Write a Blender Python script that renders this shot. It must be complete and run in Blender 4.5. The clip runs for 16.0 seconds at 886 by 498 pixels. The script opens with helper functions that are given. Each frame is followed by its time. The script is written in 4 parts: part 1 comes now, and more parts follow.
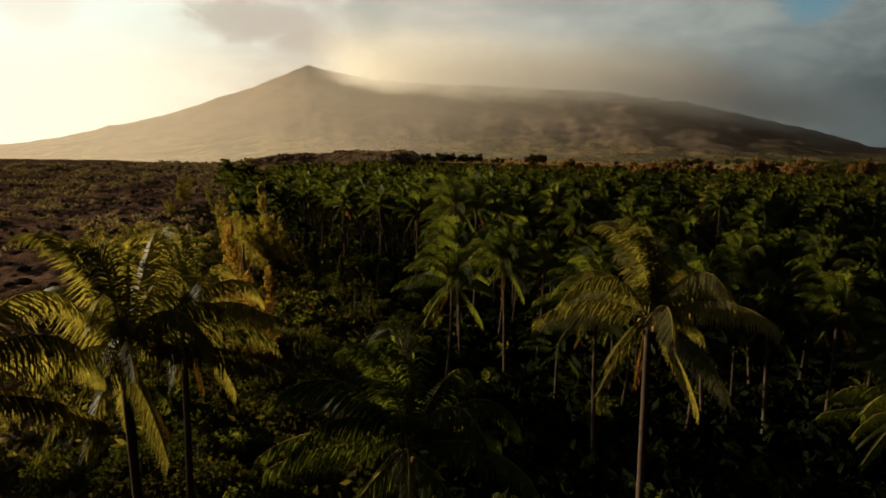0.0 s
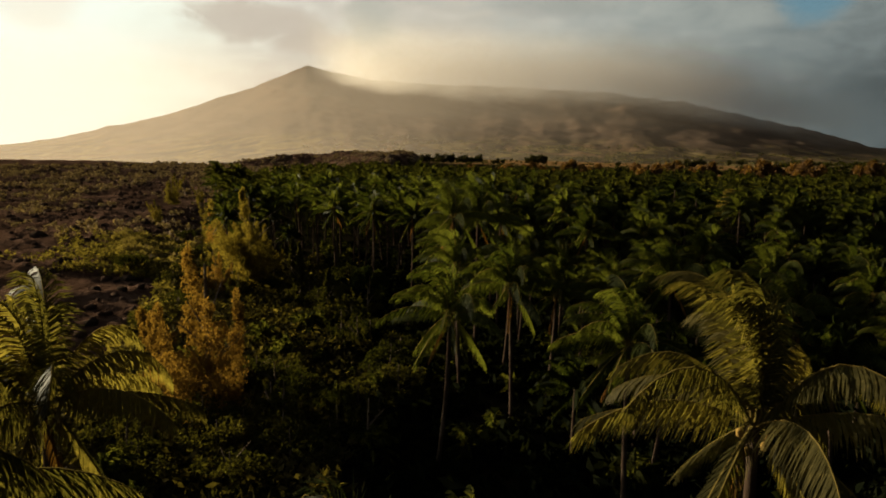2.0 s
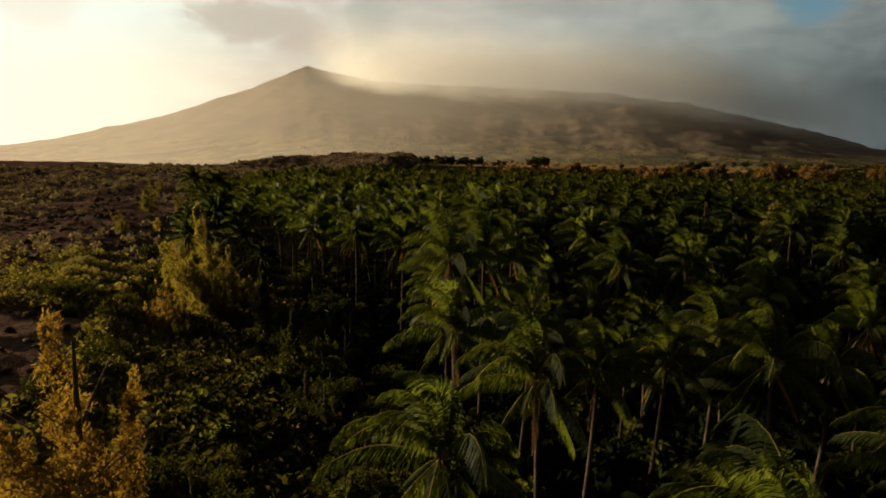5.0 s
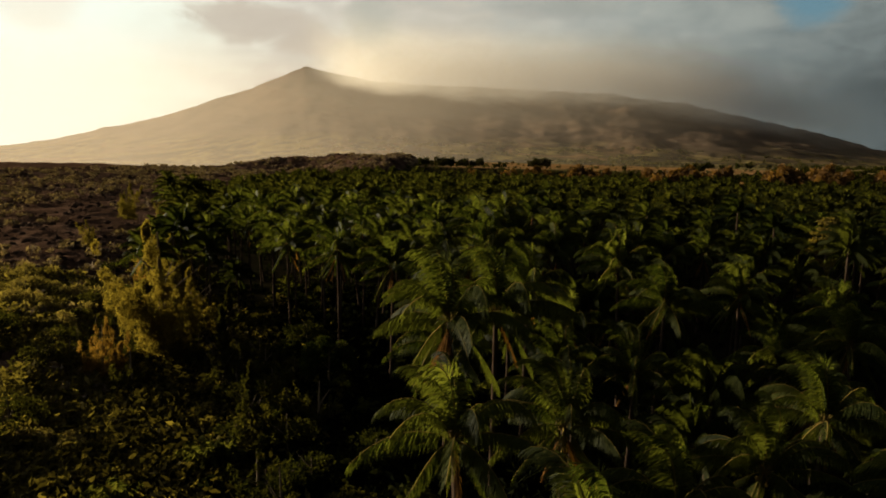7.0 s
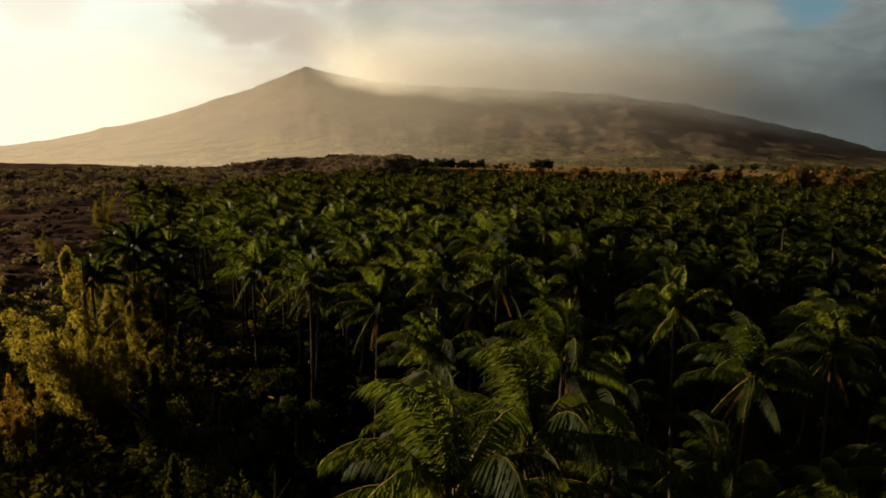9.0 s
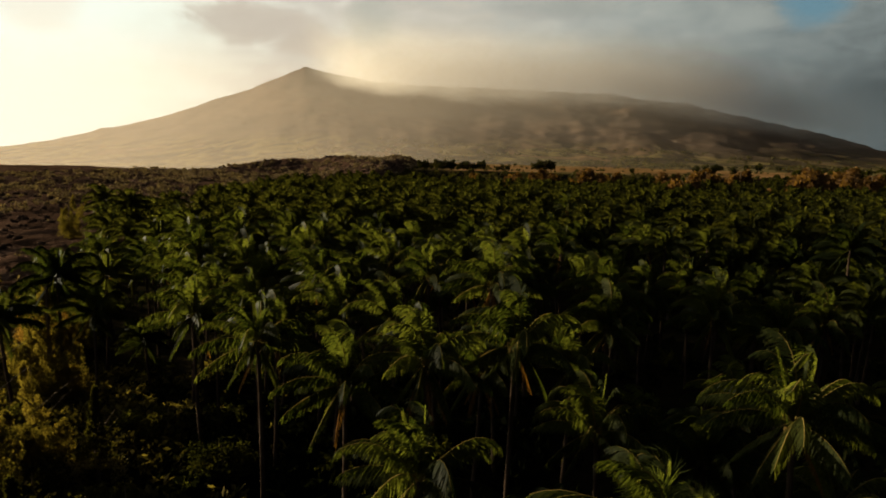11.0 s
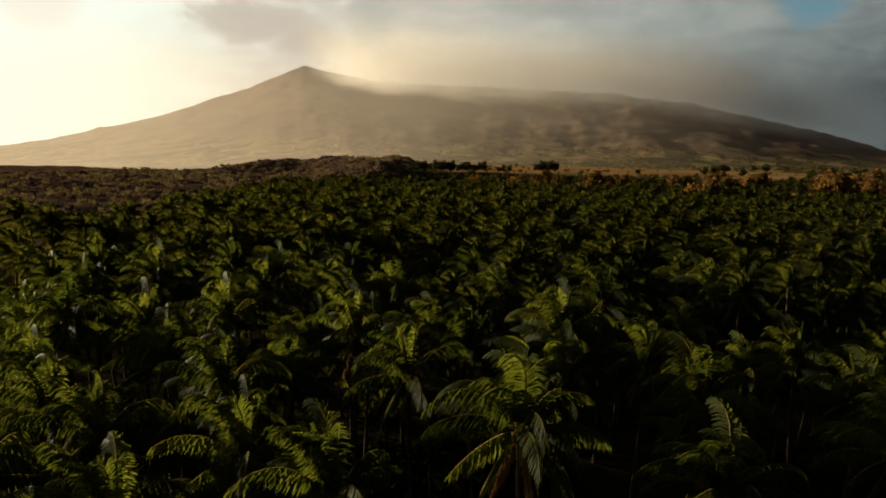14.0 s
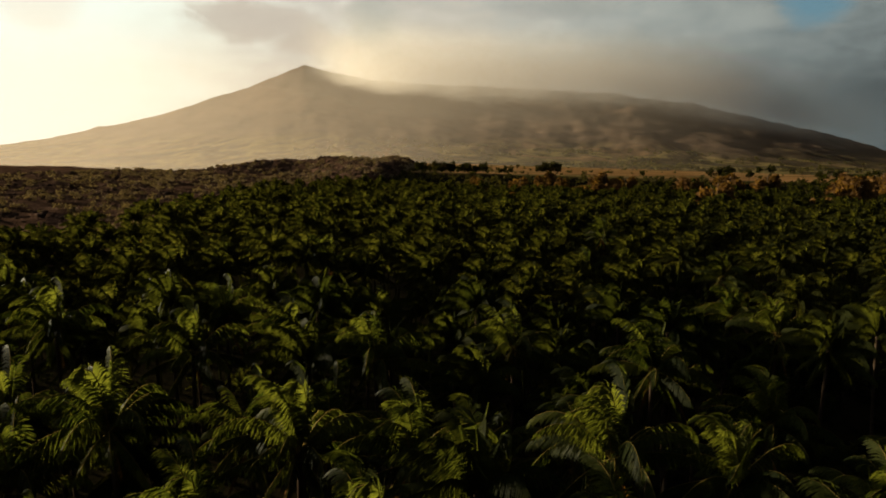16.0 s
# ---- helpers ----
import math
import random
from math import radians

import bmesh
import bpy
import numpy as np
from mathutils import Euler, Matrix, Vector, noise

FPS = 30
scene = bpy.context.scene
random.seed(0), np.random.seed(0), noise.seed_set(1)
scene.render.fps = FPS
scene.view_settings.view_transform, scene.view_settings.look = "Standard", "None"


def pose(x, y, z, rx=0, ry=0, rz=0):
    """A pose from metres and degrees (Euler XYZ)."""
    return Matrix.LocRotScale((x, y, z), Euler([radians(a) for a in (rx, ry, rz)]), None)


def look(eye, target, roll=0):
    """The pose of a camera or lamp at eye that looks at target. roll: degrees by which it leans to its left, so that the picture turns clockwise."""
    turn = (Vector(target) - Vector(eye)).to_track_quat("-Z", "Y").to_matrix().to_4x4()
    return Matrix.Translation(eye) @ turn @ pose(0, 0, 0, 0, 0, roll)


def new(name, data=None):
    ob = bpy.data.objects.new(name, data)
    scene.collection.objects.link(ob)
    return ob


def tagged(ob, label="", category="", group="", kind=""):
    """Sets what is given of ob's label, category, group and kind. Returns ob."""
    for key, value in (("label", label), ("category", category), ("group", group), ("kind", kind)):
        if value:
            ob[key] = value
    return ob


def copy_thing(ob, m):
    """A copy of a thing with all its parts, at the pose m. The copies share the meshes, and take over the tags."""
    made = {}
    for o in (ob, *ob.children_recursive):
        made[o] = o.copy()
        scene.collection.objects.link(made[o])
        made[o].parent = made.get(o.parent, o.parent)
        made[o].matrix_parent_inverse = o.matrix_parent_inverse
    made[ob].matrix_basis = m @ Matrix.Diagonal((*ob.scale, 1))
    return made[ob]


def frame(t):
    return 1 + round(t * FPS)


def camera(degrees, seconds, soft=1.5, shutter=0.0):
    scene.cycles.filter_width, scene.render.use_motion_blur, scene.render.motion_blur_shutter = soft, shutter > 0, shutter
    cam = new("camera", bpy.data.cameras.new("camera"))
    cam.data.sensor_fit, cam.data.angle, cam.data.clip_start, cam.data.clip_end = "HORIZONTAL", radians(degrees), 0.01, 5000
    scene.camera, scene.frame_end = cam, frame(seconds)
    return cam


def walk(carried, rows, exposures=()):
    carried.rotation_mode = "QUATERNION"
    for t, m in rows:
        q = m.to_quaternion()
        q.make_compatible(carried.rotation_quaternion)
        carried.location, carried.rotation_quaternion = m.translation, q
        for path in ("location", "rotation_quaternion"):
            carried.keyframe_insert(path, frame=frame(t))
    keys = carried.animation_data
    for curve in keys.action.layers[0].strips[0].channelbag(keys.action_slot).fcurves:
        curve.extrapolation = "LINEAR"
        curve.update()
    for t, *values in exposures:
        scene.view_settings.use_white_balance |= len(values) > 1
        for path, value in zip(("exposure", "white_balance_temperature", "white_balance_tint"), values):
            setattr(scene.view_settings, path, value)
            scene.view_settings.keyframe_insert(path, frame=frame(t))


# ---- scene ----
cam = camera(70.0, 16.0, soft=1.8)
ROWS = [
    (0.0, 0.0, 0.0, 25.0, 0.024, -8.0, -1.35),
    (0.5, 0.063, 2.26, 24.942, 0.029, -7.982, -1.33),
    (1.0, 0.15, 4.74, 25.103, 0.029, -7.982, -1.37),
    (1.5, 0.253, 7.44, 25.318, 0.018, -7.994, -1.39),
    (2.0, 0.355, 10.273, 25.501, 0.018, -7.959, -1.37),
    (2.5, 0.434, 13.256, 25.713, 0.024, -7.947, -1.35),
    (3.0, 0.513, 16.339, 25.985, 0.029, -7.941, -1.36),
    (3.5, 0.616, 19.66, 26.205, 0.041, -7.906, -1.41),
    (4.0, 0.727, 23.131, 26.446, 0.047, -7.9, -1.43),
    (6.5, 1.051, 42.582, 27.731, 0.018, -7.847, -1.42),
    (7.0, 1.09, 46.703, 28.013, 0.012, -7.83, -1.45),
    (7.5, 1.114, 50.866, 28.306, 0.018, -7.806, -1.45),
    (8.0, 1.161, 55.176, 28.589, 0.029, -7.788, -1.45),
    (8.5, 1.185, 59.474, 28.881, 0.041, -7.777, -1.48),
    (9.0, 1.232, 63.879, 29.176, 0.047, -7.788, -1.48),
    (11.5, 1.809, 86.745, 30.67, 0.071, -7.759, -1.42),
    (12.0, 1.959, 91.395, 30.991, 0.082, -7.771, -1.45),
    (12.5, 2.038, 96.142, 31.332, 0.071, -7.788, -1.46),
    (13.0, 2.18, 100.899, 31.641, 0.076, -7.806, -1.46),
    (13.5, 2.259, 105.629, 31.952, 0.065, -7.83, -1.46),
    (14.0, 2.338, 110.398, 32.243, 0.076, -7.83, -1.44),
    (14.5, 2.425, 115.104, 32.574, 0.082, -7.871, -1.47),
    (15.0, 2.52, 119.753, 32.879, 0.082, -7.859, -1.53),
    (15.5, 2.71, 124.431, 33.213, 0.1, -7.835, -1.52),
    (16.0, 2.868, 129.005, 33.583, 0.112, -7.847, -1.52),
]
walk(cam, [(t, pose(x, y, z, 90 + pitch, roll, yaw)) for t, x, y, z, yaw, pitch, roll in ROWS], exposures=((0, 1.3), (16, 1.3)))

# ---- world, sun ----
SUN_AZ, SUN_EL = radians(-64.0), radians(9.5)
SUN_DIR = Vector((math.sin(SUN_AZ) * math.cos(SUN_EL), math.cos(SUN_AZ) * math.cos(SUN_EL), math.sin(SUN_EL)))


class Nodes:
    """Short hand for building a node tree."""

    def __init__(self, tree):
        self.tree = tree
        tree.nodes.clear()

    def add(self, kind, **inputs):
        node = self.tree.nodes.new(kind)
        return self.feed(node, inputs)

    def feed(self, node, inputs):
        for key, value in inputs.items():
            socket = node.inputs[int(key[1:])] if key[0] == "i" and key[1:].isdigit() else node.inputs[key.replace("_", " ")]
            if isinstance(value, bpy.types.NodeSocket):
                self.tree.links.new(value, socket)
            else:
                socket.default_value = value
        return node

    def math(self, op, a, b=0.0, clamp=False):
        node = self.add("ShaderNodeMath", i0=a, i1=b)
        node.operation, node.use_clamp = op, clamp
        return node.outputs[0]

    def span(self, value, low, high, to_low=0.0, to_high=1.0):
        node = self.tree.nodes.new("ShaderNodeMapRange")
        node.interpolation_type = "SMOOTHSTEP"
        self.feed(node, {"i0": value, "i1": low, "i2": high, "i3": to_low, "i4": to_high})
        return node.outputs[0]

    def mix(self, fac, a, b, blend="MIX"):
        node = self.tree.nodes.new("ShaderNodeMix")
        node.data_type, node.blend_type, node.clamp_factor = "RGBA", blend, True
        for index, value in ((0, fac), (6, a), (7, b)):
            if isinstance(value, bpy.types.NodeSocket):
                self.tree.links.new(value, node.inputs[index])
            elif index == 0:
                node.inputs[0].default_value = value
            else:
                node.inputs[index].default_value = (*value, 1.0)
        return node.outputs[2]

    def noise(self, vector, scale, detail=4.0, rough=0.55, warp=0.0):
        node = self.add("ShaderNodeTexNoise", Vector=vector, Scale=scale, Detail=detail, Roughness=rough, Distortion=warp)
        return node.outputs[0]

    def ramp(self, value, *stops):
        node = self.add("ShaderNodeValToRGB", i0=value)
        points = node.color_ramp.elements
        while len(points) < len(stops):
            points.new(0.5)
        for point, (at, colour) in zip(points, stops):
            point.position, point.color = at, (*colour, 1.0)
        return node.outputs[0]

    def dot(self, vector, direction):
        node = self.add("ShaderNodeVectorMath", i0=vector, i1=tuple(direction))
        node.operation = "DOT_PRODUCT"
        return node.outputs["Value"]


def heading(az, el):
    a, e = radians(az), radians(el)
    return (math.sin(a) * math.cos(e), math.cos(a) * math.cos(e), math.sin(e))


world = bpy.data.worlds.new("evening_sky")
scene.world = world
world.use_nodes = True
n = Nodes(world.node_tree)
coord = n.add("ShaderNodeTexCoord").outputs["Generated"]
part_xyz = n.add("ShaderNodeSeparateXYZ", i0=coord)
sky = n.add("ShaderNodeTexSky")
sky.sky_type, sky.sun_disc = "NISHITA", False
sky.sun_elevation, sky.sun_rotation = SUN_EL, SUN_AZ
sky.air_density, sky.dust_density = 1.2, 2.5
blue = n.mix(1.0, sky.outputs[0], (0.035, 0.04, 0.05), "MULTIPLY")
# cloud deck: billows in the direction of view, lit from the sun's side
flat = n.add("ShaderNodeVectorMath", i0=coord, i1=(1.0, 1.0, 2.4))
flat.operation = "MULTIPLY"
big = n.noise(flat.outputs[0], 3.2, 6.0, 0.55, 0.5)
fine = n.noise(flat.outputs[0], 8.5, 7.0, 0.6, 0.8)
near_sun = n.dot(coord, SUN_DIR)
billow = n.math("ADD", n.math("MULTIPLY", n.math("SUBTRACT", big, 0.5), 0.34), n.math("ADD", n.math("MULTIPLY", n.math("SUBTRACT", fine, 0.5), 0.30), n.math("MULTIPLY", n.math("SUBTRACT", n.noise(flat.outputs[0], 22.0, 6.0, 0.6, 0.6), 0.5), 0.17)))
glow = n.math("ADD", n.math("MULTIPLY", n.math("ADD", near_sun, 0.32), 0.77), n.math("MULTIPLY", billow, n.span(near_sun, 0.45, 0.9, 0.9, 0.15)))
deck = n.ramp(glow, (0.0, (0.028, 0.032, 0.033)), (0.18, (0.160, 0.188, 0.184)), (0.40, (0.30, 0.322, 0.295)), (0.56, (0.42, 0.42, 0.37)), (0.66, (0.47, 0.445, 0.375)),
              (0.73, (0.55, 0.515, 0.44)), (0.80, (0.72, 0.72, 0.60)), (0.86, (0.81, 0.85, 0.735)), (1.0, (0.825, 0.88, 0.80)))
deck = n.mix(n.span(part_xyz.outputs[2], 0.24, 0.75), deck, n.mix(1.0, deck, (0.26, 0.28, 0.32), "MULTIPLY"))


def patch(az, el, wide, high, soft):
    """A long soft patch of cloud round a heading, its rim torn by the billows."""
    a = radians(az)
    u = n.math("DIVIDE", n.dot(coord, (math.cos(a), -math.sin(a), 0)), wide)
    v = n.math("DIVIDE", n.math("SUBTRACT", part_xyz.outputs[2], math.sin(radians(el))), high)
    ahead = n.span(n.dot(coord, heading(az, el)), 0.0, 0.5)
    d = n.math("ADD", n.math("MULTIPLY", u, u), n.math("MULTIPLY", v, v))
    return n.math("MULTIPLY", n.span(n.math("ADD", d, n.math("MULTIPLY", billow, soft)), 1.5, 0.1), ahead)


# greyer undersides, a pale billow over the summit, a dark bank low down and a gap of blue sky
for where, weight, colour in (((-32.0, 10.8, 0.05, 0.035, 3.0), 0.55, (0.79, 0.70, 0.55)), ((-16.0, 11.0, 0.10, 0.026, 8.0), 0.85, (0.49, 0.43, 0.35)),
                              ((-10.0, 9.8, 0.09, 0.020, 7.0), 0.8, (0.48, 0.42, 0.34)), ((-6.5, 11.5, 0.045, 0.05, 4.0), 0.7, (0.39, 0.39, 0.33)),
                              ((0.5, 9.5, 0.10, 0.045, 5.0), 0.5, (0.62, 0.54, 0.43)), ((9.0, 13.2, 0.10, 0.02, 4.0), 0.4, (0.24, 0.25, 0.225)),
                              ((9.0, 7.6, 0.19, 0.022, 3.0), 0.55, (0.52, 0.44, 0.325)), ((20.0, 6.6, 0.09, 0.014, 3.0), 0.45, (0.38, 0.33, 0.25)),
                              ((35.0, 4.0, 0.16, 0.075, 2.0), 0.75, (0.072, 0.092, 0.095)), ((29.0, 12.4, 0.045, 0.028, 5.0), 1.0, (0.12, 0.22, 0.27))):
    deck = n.mix(n.math("MULTIPLY", patch(*where), weight), deck, colour)
thin = n.span(big, 0.62, 0.78)
cover = n.mix(n.math("MULTIPLY", thin, 0.12), deck, blue)
below = n.mix(n.span(part_xyz.outputs[2], -0.05, 0.0), (0.05, 0.045, 0.04), cover)
n.add("ShaderNodeOutputWorld", i0=n.add("ShaderNodeBackground", Color=below, Strength=0.48).outputs[0])

sun = new("sun", bpy.data.lights.new("sun", "SUN"))
sun.data.energy, sun.data.angle, sun.data.color = 5.0, radians(2.0), (1.0, 0.86, 0.56)
sun.matrix_world = look(SUN_DIR * 500, (0, 0, 0))
tagged(sun, kind="structure")


# ---- materials ----
def material(name):
    m = bpy.data.materials.new(name)
    m.use_nodes = True
    return m, Nodes(m.node_tree)


def leaf_material(name, dark, light, through_light=0.4, per="object", tip=None, gloss=0.0):
    """Leaf blades: a diffuse face, light that shines through, and a waxy gloss."""
    m, k = material(name)
    if per == "object":
        rnd = k.add("ShaderNodeObjectInfo").outputs["Random"]
    else:
        rnd = k.add("ShaderNodeNewGeometry").outputs["Random Per Island"]
    place = k.add("ShaderNodeNewGeometry").outputs["Position"]
    patch = k.noise(place, 0.35, 3.0)
    fleck = k.noise(place, 6.0, 2.0)
    fac = k.math("ADD", k.math("MULTIPLY", rnd, 0.36), k.math("MULTIPLY", k.math("ADD", patch, fleck), 0.5))
    colour = k.mix(k.span(fac, 0.42, 1.02), dark, light)
    if tip:
        colour = k.mix(k.span(fleck, 0.58, 0.86), colour, tip)
    face = k.add("ShaderNodeBsdfPrincipled", Base_Color=colour, Roughness=0.5 if gloss else 0.6)
    face.inputs["Specular IOR Level"].default_value = gloss
    glow_side = k.add("ShaderNodeBsdfTranslucent", Color=k.mix(1.0, colour, (1.68, 1.58, 0.6), "MULTIPLY"))
    both = k.add("ShaderNodeMixShader", i0=through_light, i1=face.outputs[0], i2=glow_side.outputs[0])
    k.add("ShaderNodeOutputMaterial", i0=both.outputs[0])
    return m


def surface(name, scale, colours, rough=0.9, bump=0.3, detail_scale=8.0, bump_distance=0.05):
    """A rough solid: two scales of colour noise and a bump."""
    m, k = material(name)
    place = k.add("ShaderNodeNewGeometry").outputs["Position"]
    large = k.noise(place, scale, 5.0)
    small = k.noise(place, detail_scale, 5.0, 0.65)
    fac = k.math("ADD", k.math("MULTIPLY", large, 0.6), k.math("MULTIPLY", small, 0.4))
    stops = [(0.3 + 0.4 * i / (len(colours) - 1), c) for i, c in enumerate(colours)]
    colour = k.ramp(fac, *stops)
    relief = k.add("ShaderNodeBump", Strength=bump, Distance=bump_distance, Height=small)
    shader = k.add("ShaderNodeBsdfPrincipled", Base_Color=colour, Roughness=rough, Normal=relief.outputs[0])
    shader.inputs["Specular IOR Level"].default_value = 0.0
    k.add("ShaderNodeOutputMaterial", i0=shader.outputs[0])
    return m


PALM_LEAF = leaf_material("palm_leaf", (0.011, 0.016, 0.004), (0.062, 0.070, 0.018), 0.7, tip=(0.115, 0.095, 0.030), gloss=0.04)
# brighter copy of the palm leaf, the low sun's gold put into its colour
SUNLIT_PALM_LEAF = leaf_material("sunlit_palm_leaf", (0.030, 0.028, 0.010), (0.112, 0.092, 0.032), 0.7, tip=(0.18, 0.138, 0.052), gloss=0.04)
PALM_CROWN = leaf_material("palm_crown", (0.009, 0.013, 0.004), (0.041, 0.045, 0.012), 0.7, tip=(0.07, 0.06, 0.019), gloss=0.02)
PALM_LEAF_FAR = leaf_material("palm_leaf_far", (0.010, 0.013, 0.004), (0.056, 0.055, 0.016), 0.7, per="island")
RIB = leaf_material("palm_midrib", (0.06, 0.045, 0.012), (0.15, 0.105, 0.03), 0.2)
DEAD_LEAF = leaf_material("dry_palm_leaf", (0.085, 0.042, 0.014), (0.17, 0.085, 0.028), 0.35)
SHRUB_LEAF = leaf_material("shrub_leaf", (0.012, 0.014, 0.004), (0.044, 0.039, 0.011), 0.42)
DARK_LEAF = leaf_material("dark_leaf", (0.010, 0.015, 0.004), (0.036, 0.040, 0.010), 0.3)
# near-black leaves: the gloom under the palms is painted into the colour
PAINTED_SHADE_LEAF = leaf_material("painted_shade_leaf", (0.003, 0.004, 0.002), (0.008, 0.009, 0.004), 0.3, per="island")
GOLD_LEAF = leaf_material("golden_needles", (0.058, 0.048, 0.014), (0.128, 0.096, 0.028), 0.62)
RUST_LEAF = leaf_material("rust_needles", (0.095, 0.055, 0.018), (0.20, 0.118, 0.040), 0.5)
TIER_LEAF = leaf_material("tier_leaf", (0.08, 0.062, 0.018), (0.15, 0.112, 0.032), 0.5)
FIELD_LEAF = leaf_material("field_tree_leaf", (0.012, 0.014, 0.005), (0.045, 0.042, 0.014), 0.35)
DRY_LEAF = leaf_material("dry_leaf", (0.065, 0.036, 0.015), (0.14, 0.075, 0.030), 0.4)
PALE_GRASS = leaf_material("pale_grass", (0.11, 0.088, 0.038), (0.22, 0.17, 0.075), 0.35)
FAR_LEAF = leaf_material("far_leaf", (0.028, 0.027, 0.012), (0.070, 0.058, 0.022), 0.3, per="island")
HEATH_LEAF = leaf_material("heath_leaf", (0.038, 0.033, 0.012), (0.135, 0.105, 0.036), 0.4, per="island")
THICKET_LEAF = leaf_material("thicket_leaf", (0.013, 0.012, 0.005), (0.040, 0.032, 0.011), 0.42, per="island")
SCRUB_LEAF = leaf_material("lava_scrub", (0.085, 0.063, 0.047), (0.31, 0.23, 0.17), 0.15, per="island")
BARK = surface("palm_bark", 0.8, ((0.018, 0.011, 0.008), (0.036, 0.024, 0.017), (0.075, 0.055, 0.042)), 0.85, 0.6, 14.0, 0.03)
WOOD = surface("grey_wood", 1.2, ((0.07, 0.05, 0.035), (0.16, 0.12, 0.085)), 0.9, 0.5, 10.0)
NUT = surface("coconut_husk", 2.0, ((0.10, 0.07, 0.02), (0.20, 0.12, 0.035)), 0.6, 0.2)
LAVA = surface("lava_rock", 0.06, ((0.030, 0.017, 0.011), (0.070, 0.039, 0.026), (0.14, 0.083, 0.058)), 0.95, 1.0, 0.9, 1.3)
BOULDER = surface("lava_boulder", 0.3, ((0.018, 0.012, 0.009), (0.045, 0.032, 0.024)), 0.95, 0.8, 3.0, 0.15)
RUBBLE = surface("lava_rubble", 0.08, ((0.022, 0.013, 0.010), (0.055, 0.034, 0.025), (0.13, 0.085, 0.06)), 0.95, 0.8, 1.6, 0.3)


def land_material():
    """The open land: forest soil near by, darkened to carry the grove's shade, dry tawny fields further off."""
    m, k = material("open_land")
    place = k.add("ShaderNodeNewGeometry").outputs["Position"]
    xyz = k.add("ShaderNodeSeparateXYZ", i0=place)
    stretch = k.add("ShaderNodeVectorMath", i0=place, i1=(0.45, 1.6, 1.0))
    stretch.operation = "MULTIPLY"
    fields = k.noise(stretch.outputs[0], 0.006, 3.0, 0.5)
    tufts = k.noise(place, 0.05, 6.0, 0.65)
    grain = k.noise(place, 0.9, 4.0, 0.6)
    grass = k.ramp(fields, (0.36, (0.10, 0.075, 0.028)), (0.46, (0.24, 0.125, 0.050)), (0.54, (0.28, 0.150, 0.064)), (0.62, (0.13, 0.095, 0.034)))
    grass = k.mix(k.span(tufts, 0.56, 0.68, 0.0, 0.75), grass, (0.05, 0.05, 0.018))
    # soil close to black, with the shade beneath the palms in its colour
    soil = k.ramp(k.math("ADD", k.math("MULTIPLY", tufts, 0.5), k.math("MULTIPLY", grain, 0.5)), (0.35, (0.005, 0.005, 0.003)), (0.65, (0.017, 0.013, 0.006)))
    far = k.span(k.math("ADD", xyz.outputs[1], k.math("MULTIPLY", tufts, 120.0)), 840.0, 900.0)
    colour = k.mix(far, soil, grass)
    relief = k.add("ShaderNodeBump", Strength=0.6, Distance=0.3, Height=grain)
    shader = k.add("ShaderNodeBsdfPrincipled", Base_Color=colour, Roughness=0.95, Normal=relief.outputs[0])
    shader.inputs["Specular IOR Level"].default_value = 0.0
    k.add("ShaderNodeOutputMaterial", i0=shader.outputs[0])
    return m


def slope_material():
    """The volcano's flanks: dry grass low down, scrub and ash higher, furrowed."""
    m, k = material("volcano_slope")
    place = k.add("ShaderNodeNewGeometry").outputs["Position"]
    xyz = k.add("ShaderNodeSeparateXYZ", i0=place)
    stretch = k.add("ShaderNodeVectorMath", i0=place, i1=(1.0, 0.35, 1.0))
    stretch.operation = "MULTIPLY"
    patch = k.noise(stretch.outputs[0], 0.0022, 5.0, 0.6, 0.5)
    scrub = k.noise(place, 0.012, 7.0, 0.7)
    plots = k.noise(stretch.outputs[0], 0.0045, 5.0, 0.6, 0.9)
    low = k.ramp(plots, (0.34, (0.028, 0.022, 0.016)), (0.45, (0.055, 0.042, 0.022)), (0.53, (0.17, 0.130, 0.045)), (0.57, (0.060, 0.044, 0.024)), (0.65, (0.16, 0.098, 0.048)))
    high = k.ramp(patch, (0.35, (0.070, 0.049, 0.037)), (0.65, (0.130, 0.088, 0.063)))
    colour = k.mix(k.span(k.math("ADD", xyz.outputs[2], k.math("MULTIPLY", patch, 120.0)), 95.0, 210.0), low, high)
    colour = k.mix(k.span(scrub, 0.48, 0.70, 0.0, 0.35), colour, (0.055, 0.042, 0.022))
    relief = k.add("ShaderNodeBump", Strength=0.55, Distance=12.0, Height=scrub)
    shader = k.add("ShaderNodeBsdfPrincipled", Base_Color=colour, Roughness=1.0, Normal=relief.outputs[0])
    shader.inputs["Specular IOR Level"].default_value = 0.0
    k.add("ShaderNodeOutputMaterial", i0=shader.outputs[0])
    return m


